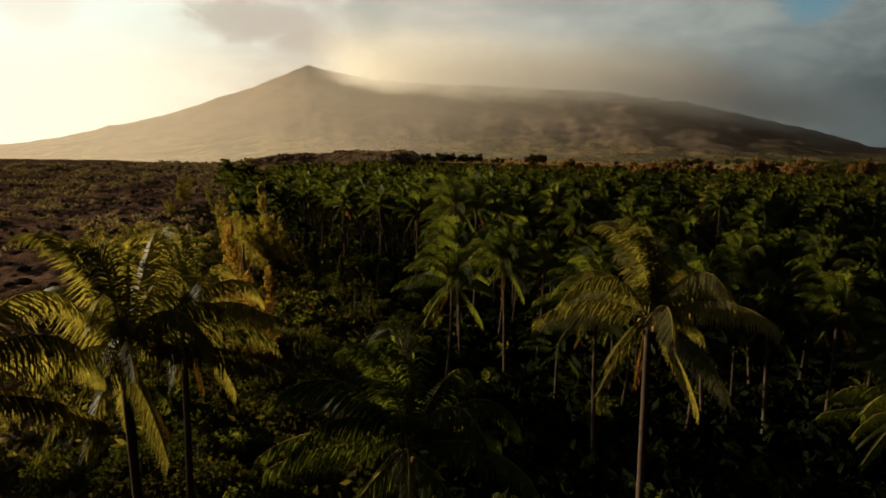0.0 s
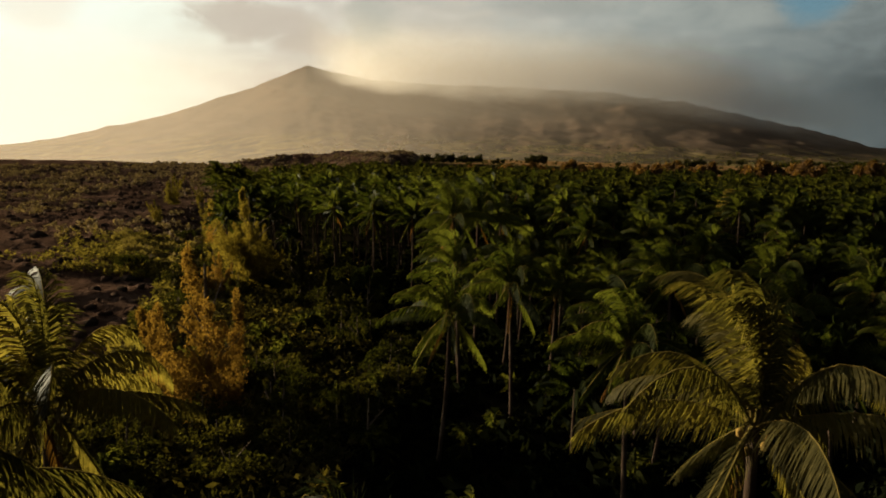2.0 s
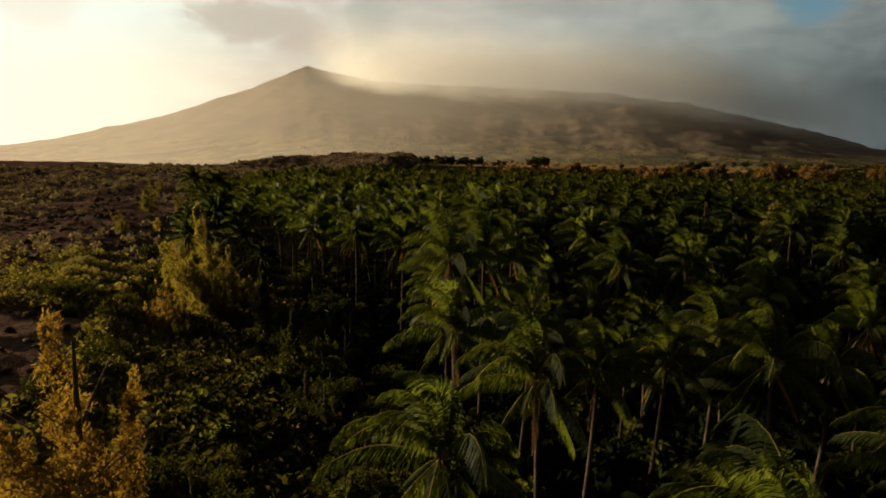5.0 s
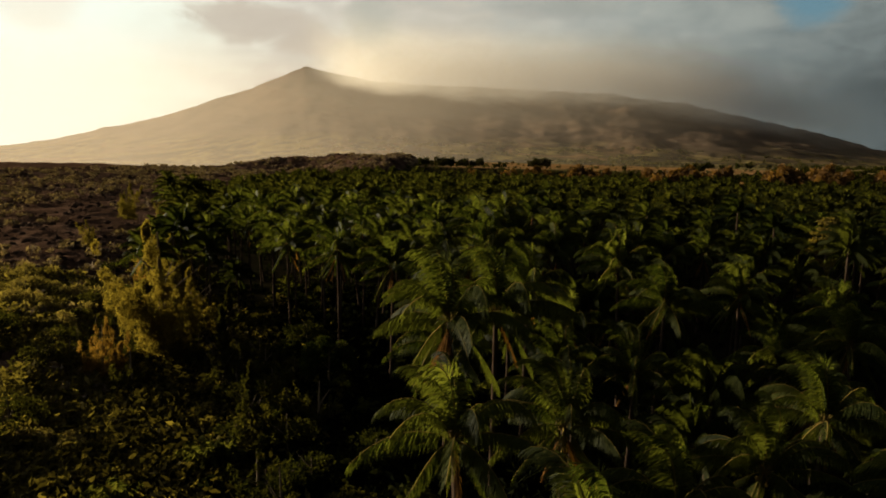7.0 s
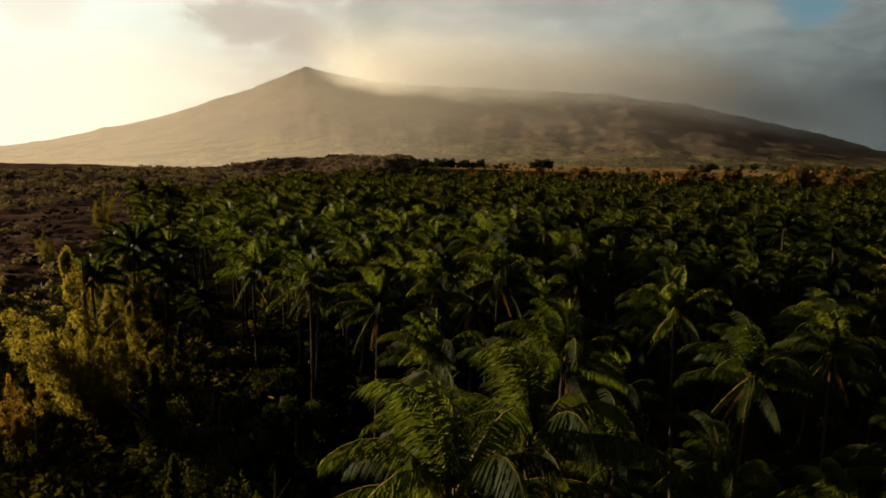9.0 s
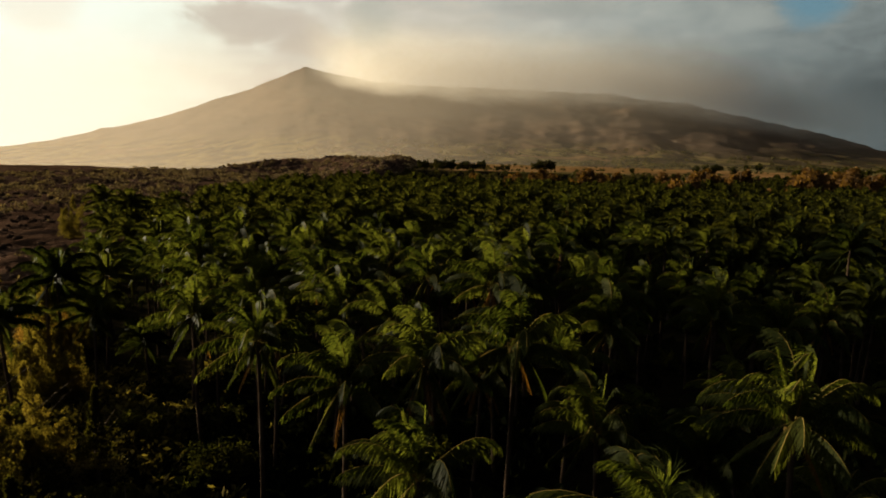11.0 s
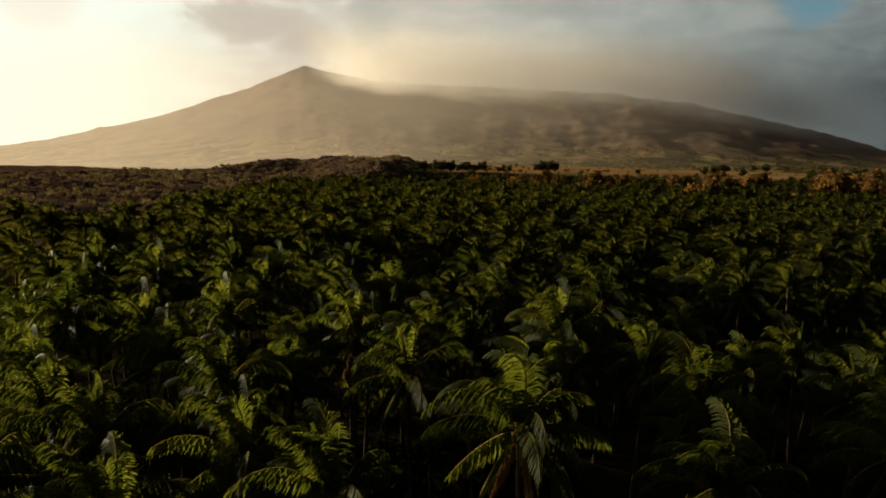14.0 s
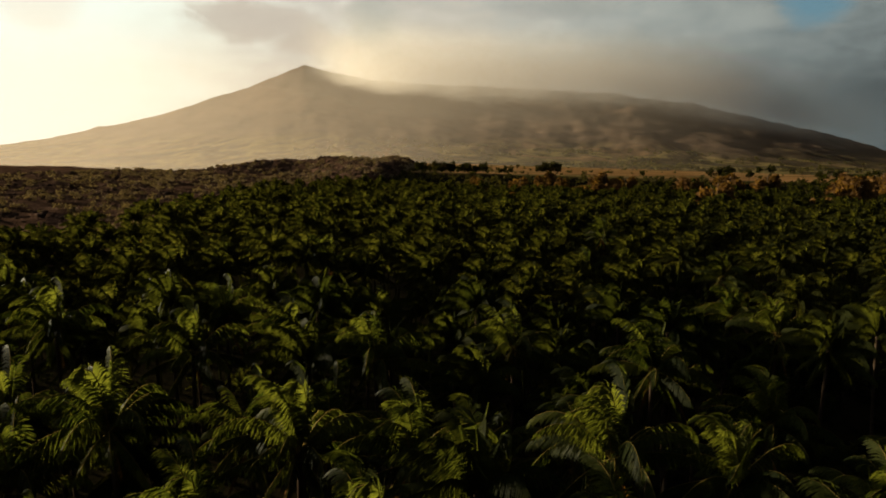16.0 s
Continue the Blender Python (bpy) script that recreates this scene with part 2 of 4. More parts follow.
def vapour(name, scale, thick, low=0.42, high=0.62, stretch=(1.0, 1.0, 1.0), ragged=0.55):
    """Cloud or mist: lets light through, scatters the rest; thickness from the sheet's own v and noise."""
    m, k = material(name)
    uv = k.add("ShaderNodeSeparateXYZ", i0=k.add("ShaderNodeUVMap").outputs[0])
    place = k.add("ShaderNodeVectorMath", i0=k.add("ShaderNodeNewGeometry").outputs["Position"], i1=stretch)
    place.operation = "MULTIPLY"
    puff = k.noise(place.outputs[0], scale, 7.0, 0.6, 0.3)
    edge = k.math("ADD", uv.outputs[1], k.math("MULTIPLY", k.math("SUBTRACT", puff, 0.5), ragged))
    weight = k.math("ADD", uv.outputs[0], k.math("MULTIPLY", k.math("SUBTRACT", puff, 0.5), 0.6))
    fac = k.math("MULTIPLY", k.span(edge, low, high), k.span(weight, 0.05, 0.95))
    fac = k.math("ADD", k.math("MULTIPLY", fac, thick, True), 0.003, True)
    lump = k.noise(place.outputs[0], scale * 0.6, 5.0, 0.55, 0.5)
    white = k.add("ShaderNodeBsdfTranslucent", Color=k.ramp(lump, (0.34, (0.62, 0.59, 0.57)), (0.66, (0.80, 0.75, 0.70))))
    back = k.add("ShaderNodeBsdfDiffuse", Color=(0.8, 0.8, 0.8, 1.0))
    body = k.add("ShaderNodeMixShader", i0=0.35, i1=white.outputs[0], i2=back.outputs[0])
    both = k.add("ShaderNodeMixShader", i0=fac, i1=k.add("ShaderNodeBsdfTransparent").outputs[0], i2=body.outputs[0])
    k.add("ShaderNodeOutputMaterial", i0=both.outputs[0])
    return m


LAND, SLOPE = land_material(), slope_material()


# ---- mesh helpers ----
def solid(name, verts, faces, mat, smooth=False):
    """A mesh from arrays of points and of triangles or quads."""
    verts, faces = np.asarray(verts, dtype=np.float32), np.asarray(faces, dtype=np.int32)
    me = bpy.data.meshes.new(name)
    me.vertices.add(len(verts))
    me.vertices.foreach_set("co", verts.ravel())
    me.loops.add(faces.size)
    me.loops.foreach_set("vertex_index", faces.ravel())
    me.polygons.add(len(faces))
    me.polygons.foreach_set("loop_start", np.arange(len(faces), dtype=np.int32) * faces.shape[1])
    if smooth:
        me.polygons.foreach_set("use_smooth", np.ones(len(faces), dtype=bool))
    me.materials.append(mat)
    me.update(calc_edges=True)
    return me


def joined(pieces):
    """Many (points, faces) as one."""
    verts, faces, base = [], [], 0
    for v, f in pieces:
        verts.append(v)
        faces.append(np.asarray(f) + base)
        base += len(v)
    return np.concatenate(verts), np.concatenate(faces)


def child(name, data, parent, label=""):
    ob = new(name, data)
    ob.parent = parent
    if label:
        ob["label"] = label
    return ob


def turned(v, rz, ry=0.0, shift=(0, 0, 0), size=1.0):
    m = np.array(Euler((0, ry, rz)).to_matrix())
    return (v * size) @ m.T + np.array(shift)


def smoothstep(a, b, x):
    t = np.clip((x - a) / (b - a), 0.0, 1.0)
    return t * t * (3 - 2 * t)


# ---- the lie of the land ----
EDGE_Y = (-200, 20, 60, 110, 150, 200, 240, 300, 400, 500, 620, 800, 1200)
EDGE_X = (-30, -26, -24, -36, -50, -66, -84, -84, -96, -104, -60, -40, -30)


def lava_edge(y):
    return np.interp(y, EDGE_Y, EDGE_X)


def ground_z(x, y):
    swell = 0.5 * np.sin(x * 0.021 + 1.0) * np.cos(y * 0.017) + 0.25 * np.sin(x * 0.09 + y * 0.05)
    start = 600 + 360 * smoothstep(-60, -220, x)
    open_side = 1.0 - 0.95 * smoothstep(-230, -400, x)
    rise = 22.0 * smoothstep(start, start + 225, y)
    return swell + (rise + 0.016 * np.clip(y - 900, 0, 900)) * open_side


def lava_z(x, y):
    inside = lava_edge(y) - x
    plateau = 3.0 + 4.0 * smoothstep(150, 450, y)
    return ground_z(x, y) + plateau * smoothstep(-2, 22, inside) - 1.2 * smoothstep(6, -8, inside)


def lava_top(x, y):
    """The flow's broken surface at one place: its bulk, clinker and ridges."""
    inside = float(lava_edge(y)) - x
    far = float(smoothstep(200, 700, y))
    p = Vector((x, y, 0))
    rough = noise.fractal(p * 0.35, 0.8, 2.0, 3) * 0.6 * (1 - far) + noise.fractal(p * 0.06 + Vector((9, 0, 0)), 0.9, 2.0, 5) * (0.6 + 1.8 * far)
    ridge = 1 - abs(noise.noise(p * 0.03 + Vector((0, 0, 4))))
    front = (1.2 + 3.0 * smoothstep(-420, -260, x)) * smoothstep(900, 1080, y) * (0.6 + 0.4 * math.sin(x * 0.045 + math.sin(x * 0.013) * 3))
    return float(lava_z(x, y)) + (rough + (0.9 + 1.4 * far) * ridge ** 3) * float(smoothstep(-4, 10, inside)) + float(front) - 40 * float(smoothstep(1100, 1150, y))


CREST_AZ = (-180, -60, -45, -38, -34.7, -31.1, -28.6, -27.8, -26.8, -25.2, -23.1, -20, -16.9, -14.5, -12.1, -11.3, -10, -5.4, 3.1, 8.1, 12.9, 15.3, 19.8, 24.2, 28.3, 31.4, 34.6, 40, 50, 180)
CREST_TAN = (0, 0, 0, 0.001, 0.0063, 0.0182, 0.0305, 0.0365, 0.0385, 0.0470, 0.0579, 0.0791, 0.0984, 0.117, 0.1378, 0.1350, 0.1300, 0.119, 0.115, 0.113, 0.109, 0.106, 0.0945, 0.0776, 0.0602, 0.0451, 0.0287, 0.012, 0, 0)
CREST_R, FOOT_R = 4250.0, 1350.0


def build_ground():
    rings = np.concatenate([np.linspace(0.02, 300, 60), np.linspace(310, 1300, 90), np.linspace(1350, 4900, 30)])
    steps = 240
    az = np.linspace(-math.pi, math.pi, steps, endpoint=False)
    r, a = np.meshgrid(rings, az, indexing="ij")
    x, y = r * np.sin(a), 60 + r * np.cos(a)
    z = ground_z(x, y)
    z = z - 8 * smoothstep(1350, 1700, r) - 0.01 * np.clip(r - 1700, 0, None)
    v = np.stack([x, y, z], -1).reshape(-1, 3)
    i, j = np.meshgrid(np.arange(len(rings) - 1), np.arange(steps), indexing="ij")
    k = (j + 1) % steps
    f = np.stack([i * steps + j, i * steps + k, (i + 1) * steps + k, (i + 1) * steps + j], -1).reshape(-1, 4)
    v = np.vstack([v, [[0, 60, float(ground_z(0, 60))]]])
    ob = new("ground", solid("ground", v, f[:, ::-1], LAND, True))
    tagged(ob, "forest floor painted dark as in shade, rising into tawny dry grass fields", "ground", kind="structure")


def build_volcano():
    rings = np.concatenate([np.linspace(FOOT_R, CREST_R, 140), np.linspace(CREST_R + 25, 4880, 14)])
    deg = np.linspace(-62, 62, 430)
    v = []
    for rr in rings:
        u = min(1.0, (rr - FOOT_R) / (CREST_R - FOOT_R))
        wide = np.convolve(np.interp(np.linspace(-82, 82, 1641), CREST_AZ, CREST_TAN), np.hanning(121) / np.hanning(121).sum(), "same")
        crest = 28 + CREST_R * (np.interp(deg, CREST_AZ, CREST_TAN) * u ** 6 + np.interp(deg, np.linspace(-82, 82, 1641), wide) * (1 - u ** 6))
        a = np.radians(deg)
        x, y = 1 + rr * np.sin(a), 55 + rr * np.cos(a)
        foot = 6.0 + 26.0 * smoothstep(-26, -5, deg)
        h = foot + (crest - foot) * u ** 1.75
        for i in range(len(deg)):
            p = Vector((deg[i] * 0.33, rr * 0.0011, 3.0))
            gully = noise.fractal(p, 0.9, 2.0, 6)
            lump = noise.fractal(Vector((x[i] * 0.0045, y[i] * 0.0045, 7.0)), 0.9, 2.1, 6)
            bulk = max(0.0, crest[i] - 40)
            h[i] += 0.06 * bulk * gully * u * (1 - 0.75 * u) + (5 + 9 * smoothstep(0.1, 0.5, u)) * lump * smoothstep(0.0, 0.12, u) * (1 - 0.6 * u) + (3.0 * noise.noise(Vector((deg[i] * 2.7, rr * 0.01, 0))) + 11.0 * smoothstep(-9, -3, deg[i]) * u ** 8 * noise.fractal(Vector((deg[i] * 0.9, rr * 0.004, 5)), 0.9, 2.0, 4)) * u
        if rr > CREST_R:
            h = h - (rr - CREST_R) * 0.55
        h = h - 30 * smoothstep(0.03, 0.0, u)
        v.append(np.stack([x, y, h], -1))
    v = np.concatenate(v)
    w = len(deg)
    i, j = np.meshgrid(np.arange(len(rings) - 1), np.arange(w - 1), indexing="ij")
    f = np.stack([i * w + j, (i + 1) * w + j, (i + 1) * w + j + 1, i * w + j + 1], -1).reshape(-1, 4)
    ob = new("mountain", solid("mountain", v, f[:, ::-1], SLOPE, True))
    tagged(ob, "broad volcano with furrowed brown flanks, its top in cloud", "mountain", kind="structure")


def build_lava():
    ys = np.concatenate([np.linspace(-40, 260, 150), np.linspace(263, 1150, 140)])
    us = np.concatenate([np.linspace(-10, 60, 64), np.linspace(61.5, 420, 100), np.linspace(430, 1400, 40)])
    v = []
    for y in ys:
        x = lava_edge(y) - us
        v.append(np.stack([x, np.full_like(x, y), [lava_top(float(q), float(y)) for q in x]], -1))
    v = np.concatenate(v)
    w = len(us)
    i, j = np.meshgrid(np.arange(len(ys) - 1), np.arange(w - 1), indexing="ij")
    f = np.stack([i * w + j, i * w + j + 1, (i + 1) * w + j + 1, (i + 1) * w + j], -1).reshape(-1, 4)
    ob = new("lava_field", solid("lava_field", v, f[:, ::-1], LAVA, False))
    tagged(ob, "rough dark brown lava flow beside the palm grove", "lava field", kind="structure")


def build_sheet(name, mat, r, az0, az1, low, high, weight, label, rows=24, cols=120):
    """A curved sheet of vapour: u carries its weight along the sheet, v runs from its foot to its top."""
    v, uv = [], []
    for j in range(rows):
        t = j / (rows - 1)
        for i in range(cols):
            s = i / (cols - 1)
            az = az0 + (az1 - az0) * s
            a = radians(az)
            lo, hi = low(az), high(az)
            rr = r
            v.append((1 + rr * math.sin(a), 55 + rr * math.cos(a), 28 + rr * (lo + (hi - lo) * t)))
            uv.append((weight(az, t), t))
    i, j = np.meshgrid(np.arange(rows - 1), np.arange(cols - 1), indexing="ij")
    f = np.stack([i * cols + j, i * cols + j + 1, (i + 1) * cols + j + 1, (i + 1) * cols + j], -1).reshape(-1, 4)
    me = solid(name, np.array(v), f, mat, True)
    layer = me.uv_layers.new(name="sheet")
    uv = np.array(uv, dtype=np.float32)[f.ravel()]
    layer.data.foreach_set("uv", uv.ravel())
    return tagged(new(name, me), label, "cloud" if "cloud" in name else "mist", kind="structure")


build_ground()
build_volcano()
build_lava()

CLOUD_AZ = (-16, -12, -8, -5.4, 3.1, 8.1, 12.9, 15.3, 19.8, 26, 32, 40)
CLOUD_LOW = (0.150, 0.133, 0.121, 0.113, 0.109, 0.107, 0.104, 0.101, 0.091, 0.069, 0.047, 0.025)


def cloud_low(az):
    return float(np.interp(az, CLOUD_AZ, CLOUD_LOW)) - 0.037


for layer in range(6):
    lift = 0.004 * (layer - 2)
    build_sheet("cloud_cap", vapour("cap_cloud", 0.0045 + 0.0007 * layer, 0.28, 0.085, 0.135, (1.0, 1.0, 1.4), 0.12), 2740 + 80 * layer, -60, 60,
                lambda az: cloud_low(az) + lift, lambda az: cloud_low(az) + lift + 0.30,
                lambda az, t: float(smoothstep(-13.5 - 8 * t, -4.0, az) * smoothstep(38, 19, az) * smoothstep(0.55, 0.10, t)),
                "soft cream cloud lying along the volcano's summit ridge")


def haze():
    """A thin veil whose tint imitates sunlit haze in the air."""
    m, k = material("painted_haze")
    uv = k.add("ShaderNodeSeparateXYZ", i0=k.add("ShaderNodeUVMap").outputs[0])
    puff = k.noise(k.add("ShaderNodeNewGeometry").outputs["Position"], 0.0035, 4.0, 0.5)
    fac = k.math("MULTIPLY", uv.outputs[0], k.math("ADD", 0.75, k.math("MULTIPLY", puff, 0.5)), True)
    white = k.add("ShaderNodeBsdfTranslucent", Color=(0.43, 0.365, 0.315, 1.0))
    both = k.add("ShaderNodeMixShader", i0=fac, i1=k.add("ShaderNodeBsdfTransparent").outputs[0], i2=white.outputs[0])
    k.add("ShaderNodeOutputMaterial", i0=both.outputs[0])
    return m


# added sheet in place of aerial haze, denser towards the sun's side
build_sheet("haze_sheet", haze(), 1335, -60, 60, lambda az: -0.03, lambda az: 0.50,
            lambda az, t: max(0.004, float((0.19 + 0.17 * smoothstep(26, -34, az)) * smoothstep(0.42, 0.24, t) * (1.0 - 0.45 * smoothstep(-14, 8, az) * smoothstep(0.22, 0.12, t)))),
            "thin sheet painted as sunlit haze before the mountain's flank", rows=40, cols=80)


# ---- plants: builders ----
WIND = np.array((-0.96, 0.28, 0.0))


def frond_line(length, az, start, drop, blow, segments):
    """The midrib from the heart outwards, bent by its weight and by the wind: points, directions and sides."""
    a, e = az, math.radians(start)
    first = np.array((math.cos(a) * math.cos(e), math.sin(a) * math.cos(e), math.sin(e)))
    s = np.linspace(0, 1, segments + 1)
    way = first + np.outer(s ** 1.35, drop * np.array((0, 0, -1.0)) + blow * WIND)
    way /= np.linalg.norm(way, axis=1)[:, None]
    mid = (way[1:] + way[:-1]) * 0.5
    line = np.vstack([[0, 0, 0], np.cumsum(mid * length / segments, axis=0)])
    cross = np.array((-math.sin(a), math.cos(a), 0.0))
    sides = cross - way * (way @ cross)[:, None]
    sides /= np.linalg.norm(sides, axis=1)[:, None]
    return s, line, way, sides


def frond_shape(rng, length, az, start, drop, blow, pairs, leaf, width, hang, segments=9):
    """A feather palm leaf: an arched three-sided midrib with leaflets hanging on both sides like a curtain."""
    s, line, way, sides = frond_line(length, az, start, drop, blow, segments)
    verts, faces = [], []
    for i in range(segments + 1):
        w = 0.05 * (1 - 0.85 * s[i]) + 0.008
        up = np.cross(sides[i], way[i])
        verts += [line[i] + sides[i] * w, line[i] - sides[i] * w, line[i] + up * w * 0.9]
    for i in range(segments):
        for c in range(3):
            p, q = i * 3 + c, i * 3 + (c + 1) % 3
            faces += [(p, q, q + 3), (p, q + 3, p + 3)]
    stem = len(faces)
    for p in range(pairs):
        for side in (-1, 1):
            q = min(0.995, 0.12 + 0.87 * (p + 0.5 + rng.uniform(-0.35, 0.35)) / pairs)
            i = min(segments - 1, int(q * segments))
            f = q * segments - i
            base = line[i] * (1 - f) + line[i + 1] * f
            tan, out = way[i] * (1 - f) + way[i + 1] * f, sides[i] * side
            reach = leaf * (0.35 + 0.65 * math.sin(math.pi * (0.12 + 0.80 * q)) ** 0.7) * rng.uniform(0.85, 1.12)
            go = tan * (0.45 + 0.45 * q) + out * (0.72 - 0.25 * q) + np.array((0, 0, -hang * rng.uniform(0.65, 1.2))) + WIND * 0.16
            go /= np.linalg.norm(go)
            tip_go = go + np.array((0, 0, -0.55 - 0.5 * hang)) + WIND * 0.22
            tip_go /= np.linalg.norm(tip_go)
            mid = base + go * reach * 0.5
            o, half = len(verts), tan * width * 0.5
            verts += [base - half, base + half, mid + half * 1.1, mid - half * 1.1, mid + tip_go * reach * 0.5]
            faces += [(o, o + 1, o + 2), (o, o + 2, o + 3), (o + 3, o + 2, o + 4)]
    return np.array(verts), np.array(faces), stem


def plume_shape(rng, length, az, start, drop, blow, pairs, leaf, width, hang, segments=6):
    """The same leaf for a palm further off: fewer, broader leaflets, one face each."""
    s, line, way, sides = frond_line(length, az, start, drop, blow, segments)
    verts, faces = [], []
    for p in range(pairs):
        for side in (-1, 1):
            q = min(0.99, 0.10 + 0.89 * (p + 0.5 + rng.uniform(-0.3, 0.3)) / pairs)
            i = min(segments - 1, int(q * segments))
            f = q * segments - i
            base = line[i] * (1 - f) + line[i + 1] * f
            tan = way[i] * (1 - f) + way[i + 1] * f
            reach = leaf * (0.35 + 0.65 * math.sin(math.pi * (0.12 + 0.80 * q)) ** 0.7) * rng.uniform(0.8, 1.2)
            go = tan * (0.45 + 0.5 * q) + sides[i] * side * (0.68 - 0.25 * q) + np.array((0, 0, -0.3 - hang)) + WIND * 0.25
            go *= reach / np.linalg.norm(go)
            o, half = len(verts), tan * width * 0.5
            verts += [base - half, base + half, base + go]
            faces.append((o, o + 1, o + 2))
    return np.array(verts), np.array(faces)


# length, angle over the level, weight, give to the wind, how far the leaflets hang
CLASSES = {"spear": (3.7, 84, 0.25, 0.12, 0.1), "crest": (5.0, 78, 1.15, 0.30, 0.5), "upper": (5.2, 58, 1.40, 0.26, 0.8), "middle": (5.1, 32, 1.20, 0.20, 1.0),
           "lower": (4.8, 6, 0.85, 0.14, 1.1), "hanging": (4.2, -42, 0.7, 0.08, 0.8)}
PLAN = ("spear", "spear") + ("crest",) * 6 + ("upper",) * 6 + ("middle",) * 6 + ("lower",) * 5 + ("hanging",) * 3
SECTORS = 10
rng = random.Random(11)


def frond_numbers(rng, kind, size=1.0):
    length, start, drop, blow, hang = CLASSES[kind]
    return size * length * rng.uniform(0.92, 1.08), start + rng.uniform(-7, 7), drop * rng.uniform(0.85, 1.2), blow * rng.uniform(0.8, 1.25), hang


def ribbed_frond(kind, close, sector):
    """A frond whose pale midrib differs from its leaflets, turned to one of the sectors round the heart."""
    length, start, drop, blow, hang = frond_numbers(rng, kind)
    v, f, stem = frond_shape(rng, length, sector * 2 * math.pi / SECTORS, start, drop, blow, (64 if close else 42), 0.34 if kind == "spear" else 1.15, 0.062 if close else 0.105, hang)
    me = solid("frond", v, f, PALM_LEAF)
    me.materials.append(RIB)
    for p in me.polygons[:stem]:
        p.material_index = 1
    return me


FRONDS = {(kind, close, sector): ribbed_frond(kind, close, sector) for kind in CLASSES for close in (True, False) for sector in range(SECTORS)}
DRY_FRONDS = [solid("dry_frond", *frond_shape(rng, 3.8, 0.0, -58, 0.5, 0.05, 22, 0.7, 0.09, 0.9)[:2], DEAD_LEAF) for _ in range(3)]


def crown_turns(rng, plan=PLAN):
    """Which leaf points where: the golden angle spreads them round the heart."""
    return [(kind, (i * 2.39996 + rng.uniform(-0.3, 0.3)) % (2 * math.pi)) for i, kind in enumerate(plan)]


def crown_shape(rng, pairs, width, plan=PLAN, size=0.95, segments=6):
    """A whole crown of the simpler leaves."""
    pieces = []
    for kind, az in crown_turns(rng, plan):
        length, start, drop, blow, hang = frond_numbers(rng, kind, size)
        v, f = plume_shape(rng, length, az, start, drop, blow, pairs, 0.3 if kind == "spear" else 1.25, width, hang, segments)
        pieces.append((v + np.array((0.12 * math.cos(az), 0.12 * math.sin(az), 0)), f))
    return joined(pieces)


def tube(points, radii, sides=8):
    """A round limb through points."""
    verts, faces = [], []
    for i, (p, r) in enumerate(zip(points, radii)):
        for c in range(sides):
            a = 2 * math.pi * c / sides
            verts.append((p[0] + r * math.cos(a), p[1] + r * math.sin(a), p[2]))
    for i in range(len(points) - 1):
        for c in range(sides):
            d = (c + 1) % sides
            a, b = i * sides + c, i * sides + d
            faces += [(a, b, b + sides), (a, b + sides, a + sides)]
    return np.array(verts, dtype=float), np.array(faces)


def trunk_shape(rng, height, sides=7):
    bend, turn = rng.uniform(0.3, 1.1), rng.uniform(0, 6.28)
    rings = 26
    points, radii = [], []
    for i in range(rings + 1):
        t = i / rings
        off = bend * (1 - t) ** 2
        points.append((off * math.cos(turn), off * math.sin(turn), height * t - 0.6 * (1 - t)))
        radii.append((0.15 + 0.05 * (1 - t) + 0.16 * math.exp(-t * 14)) * (1.0 + 0.06 * (i % 2)))
    return tube(points, radii, sides)


def nut_shape():
    """One coconut, a little longer than wide."""
    bm = bmesh.new()
    bmesh.ops.create_icosphere(bm, subdivisions=1, radius=1.0, matrix=Matrix.Diagonal((0.13, 0.13, 0.17, 1)))
    me = bpy.data.meshes.new("coconut")
    bm.to_mesh(me)
    bm.free()
    me.materials.append(NUT)
    for p in me.polygons:
        p.use_smooth = True
    return me


COCONUT = nut_shape()
HEIGHTS = (8.5, 11.0, 13.0, 15.0, 17.0, 19.0)
PALM_LABEL = "tall coconut palm with arching yellow-green fronds and slender grey trunk"


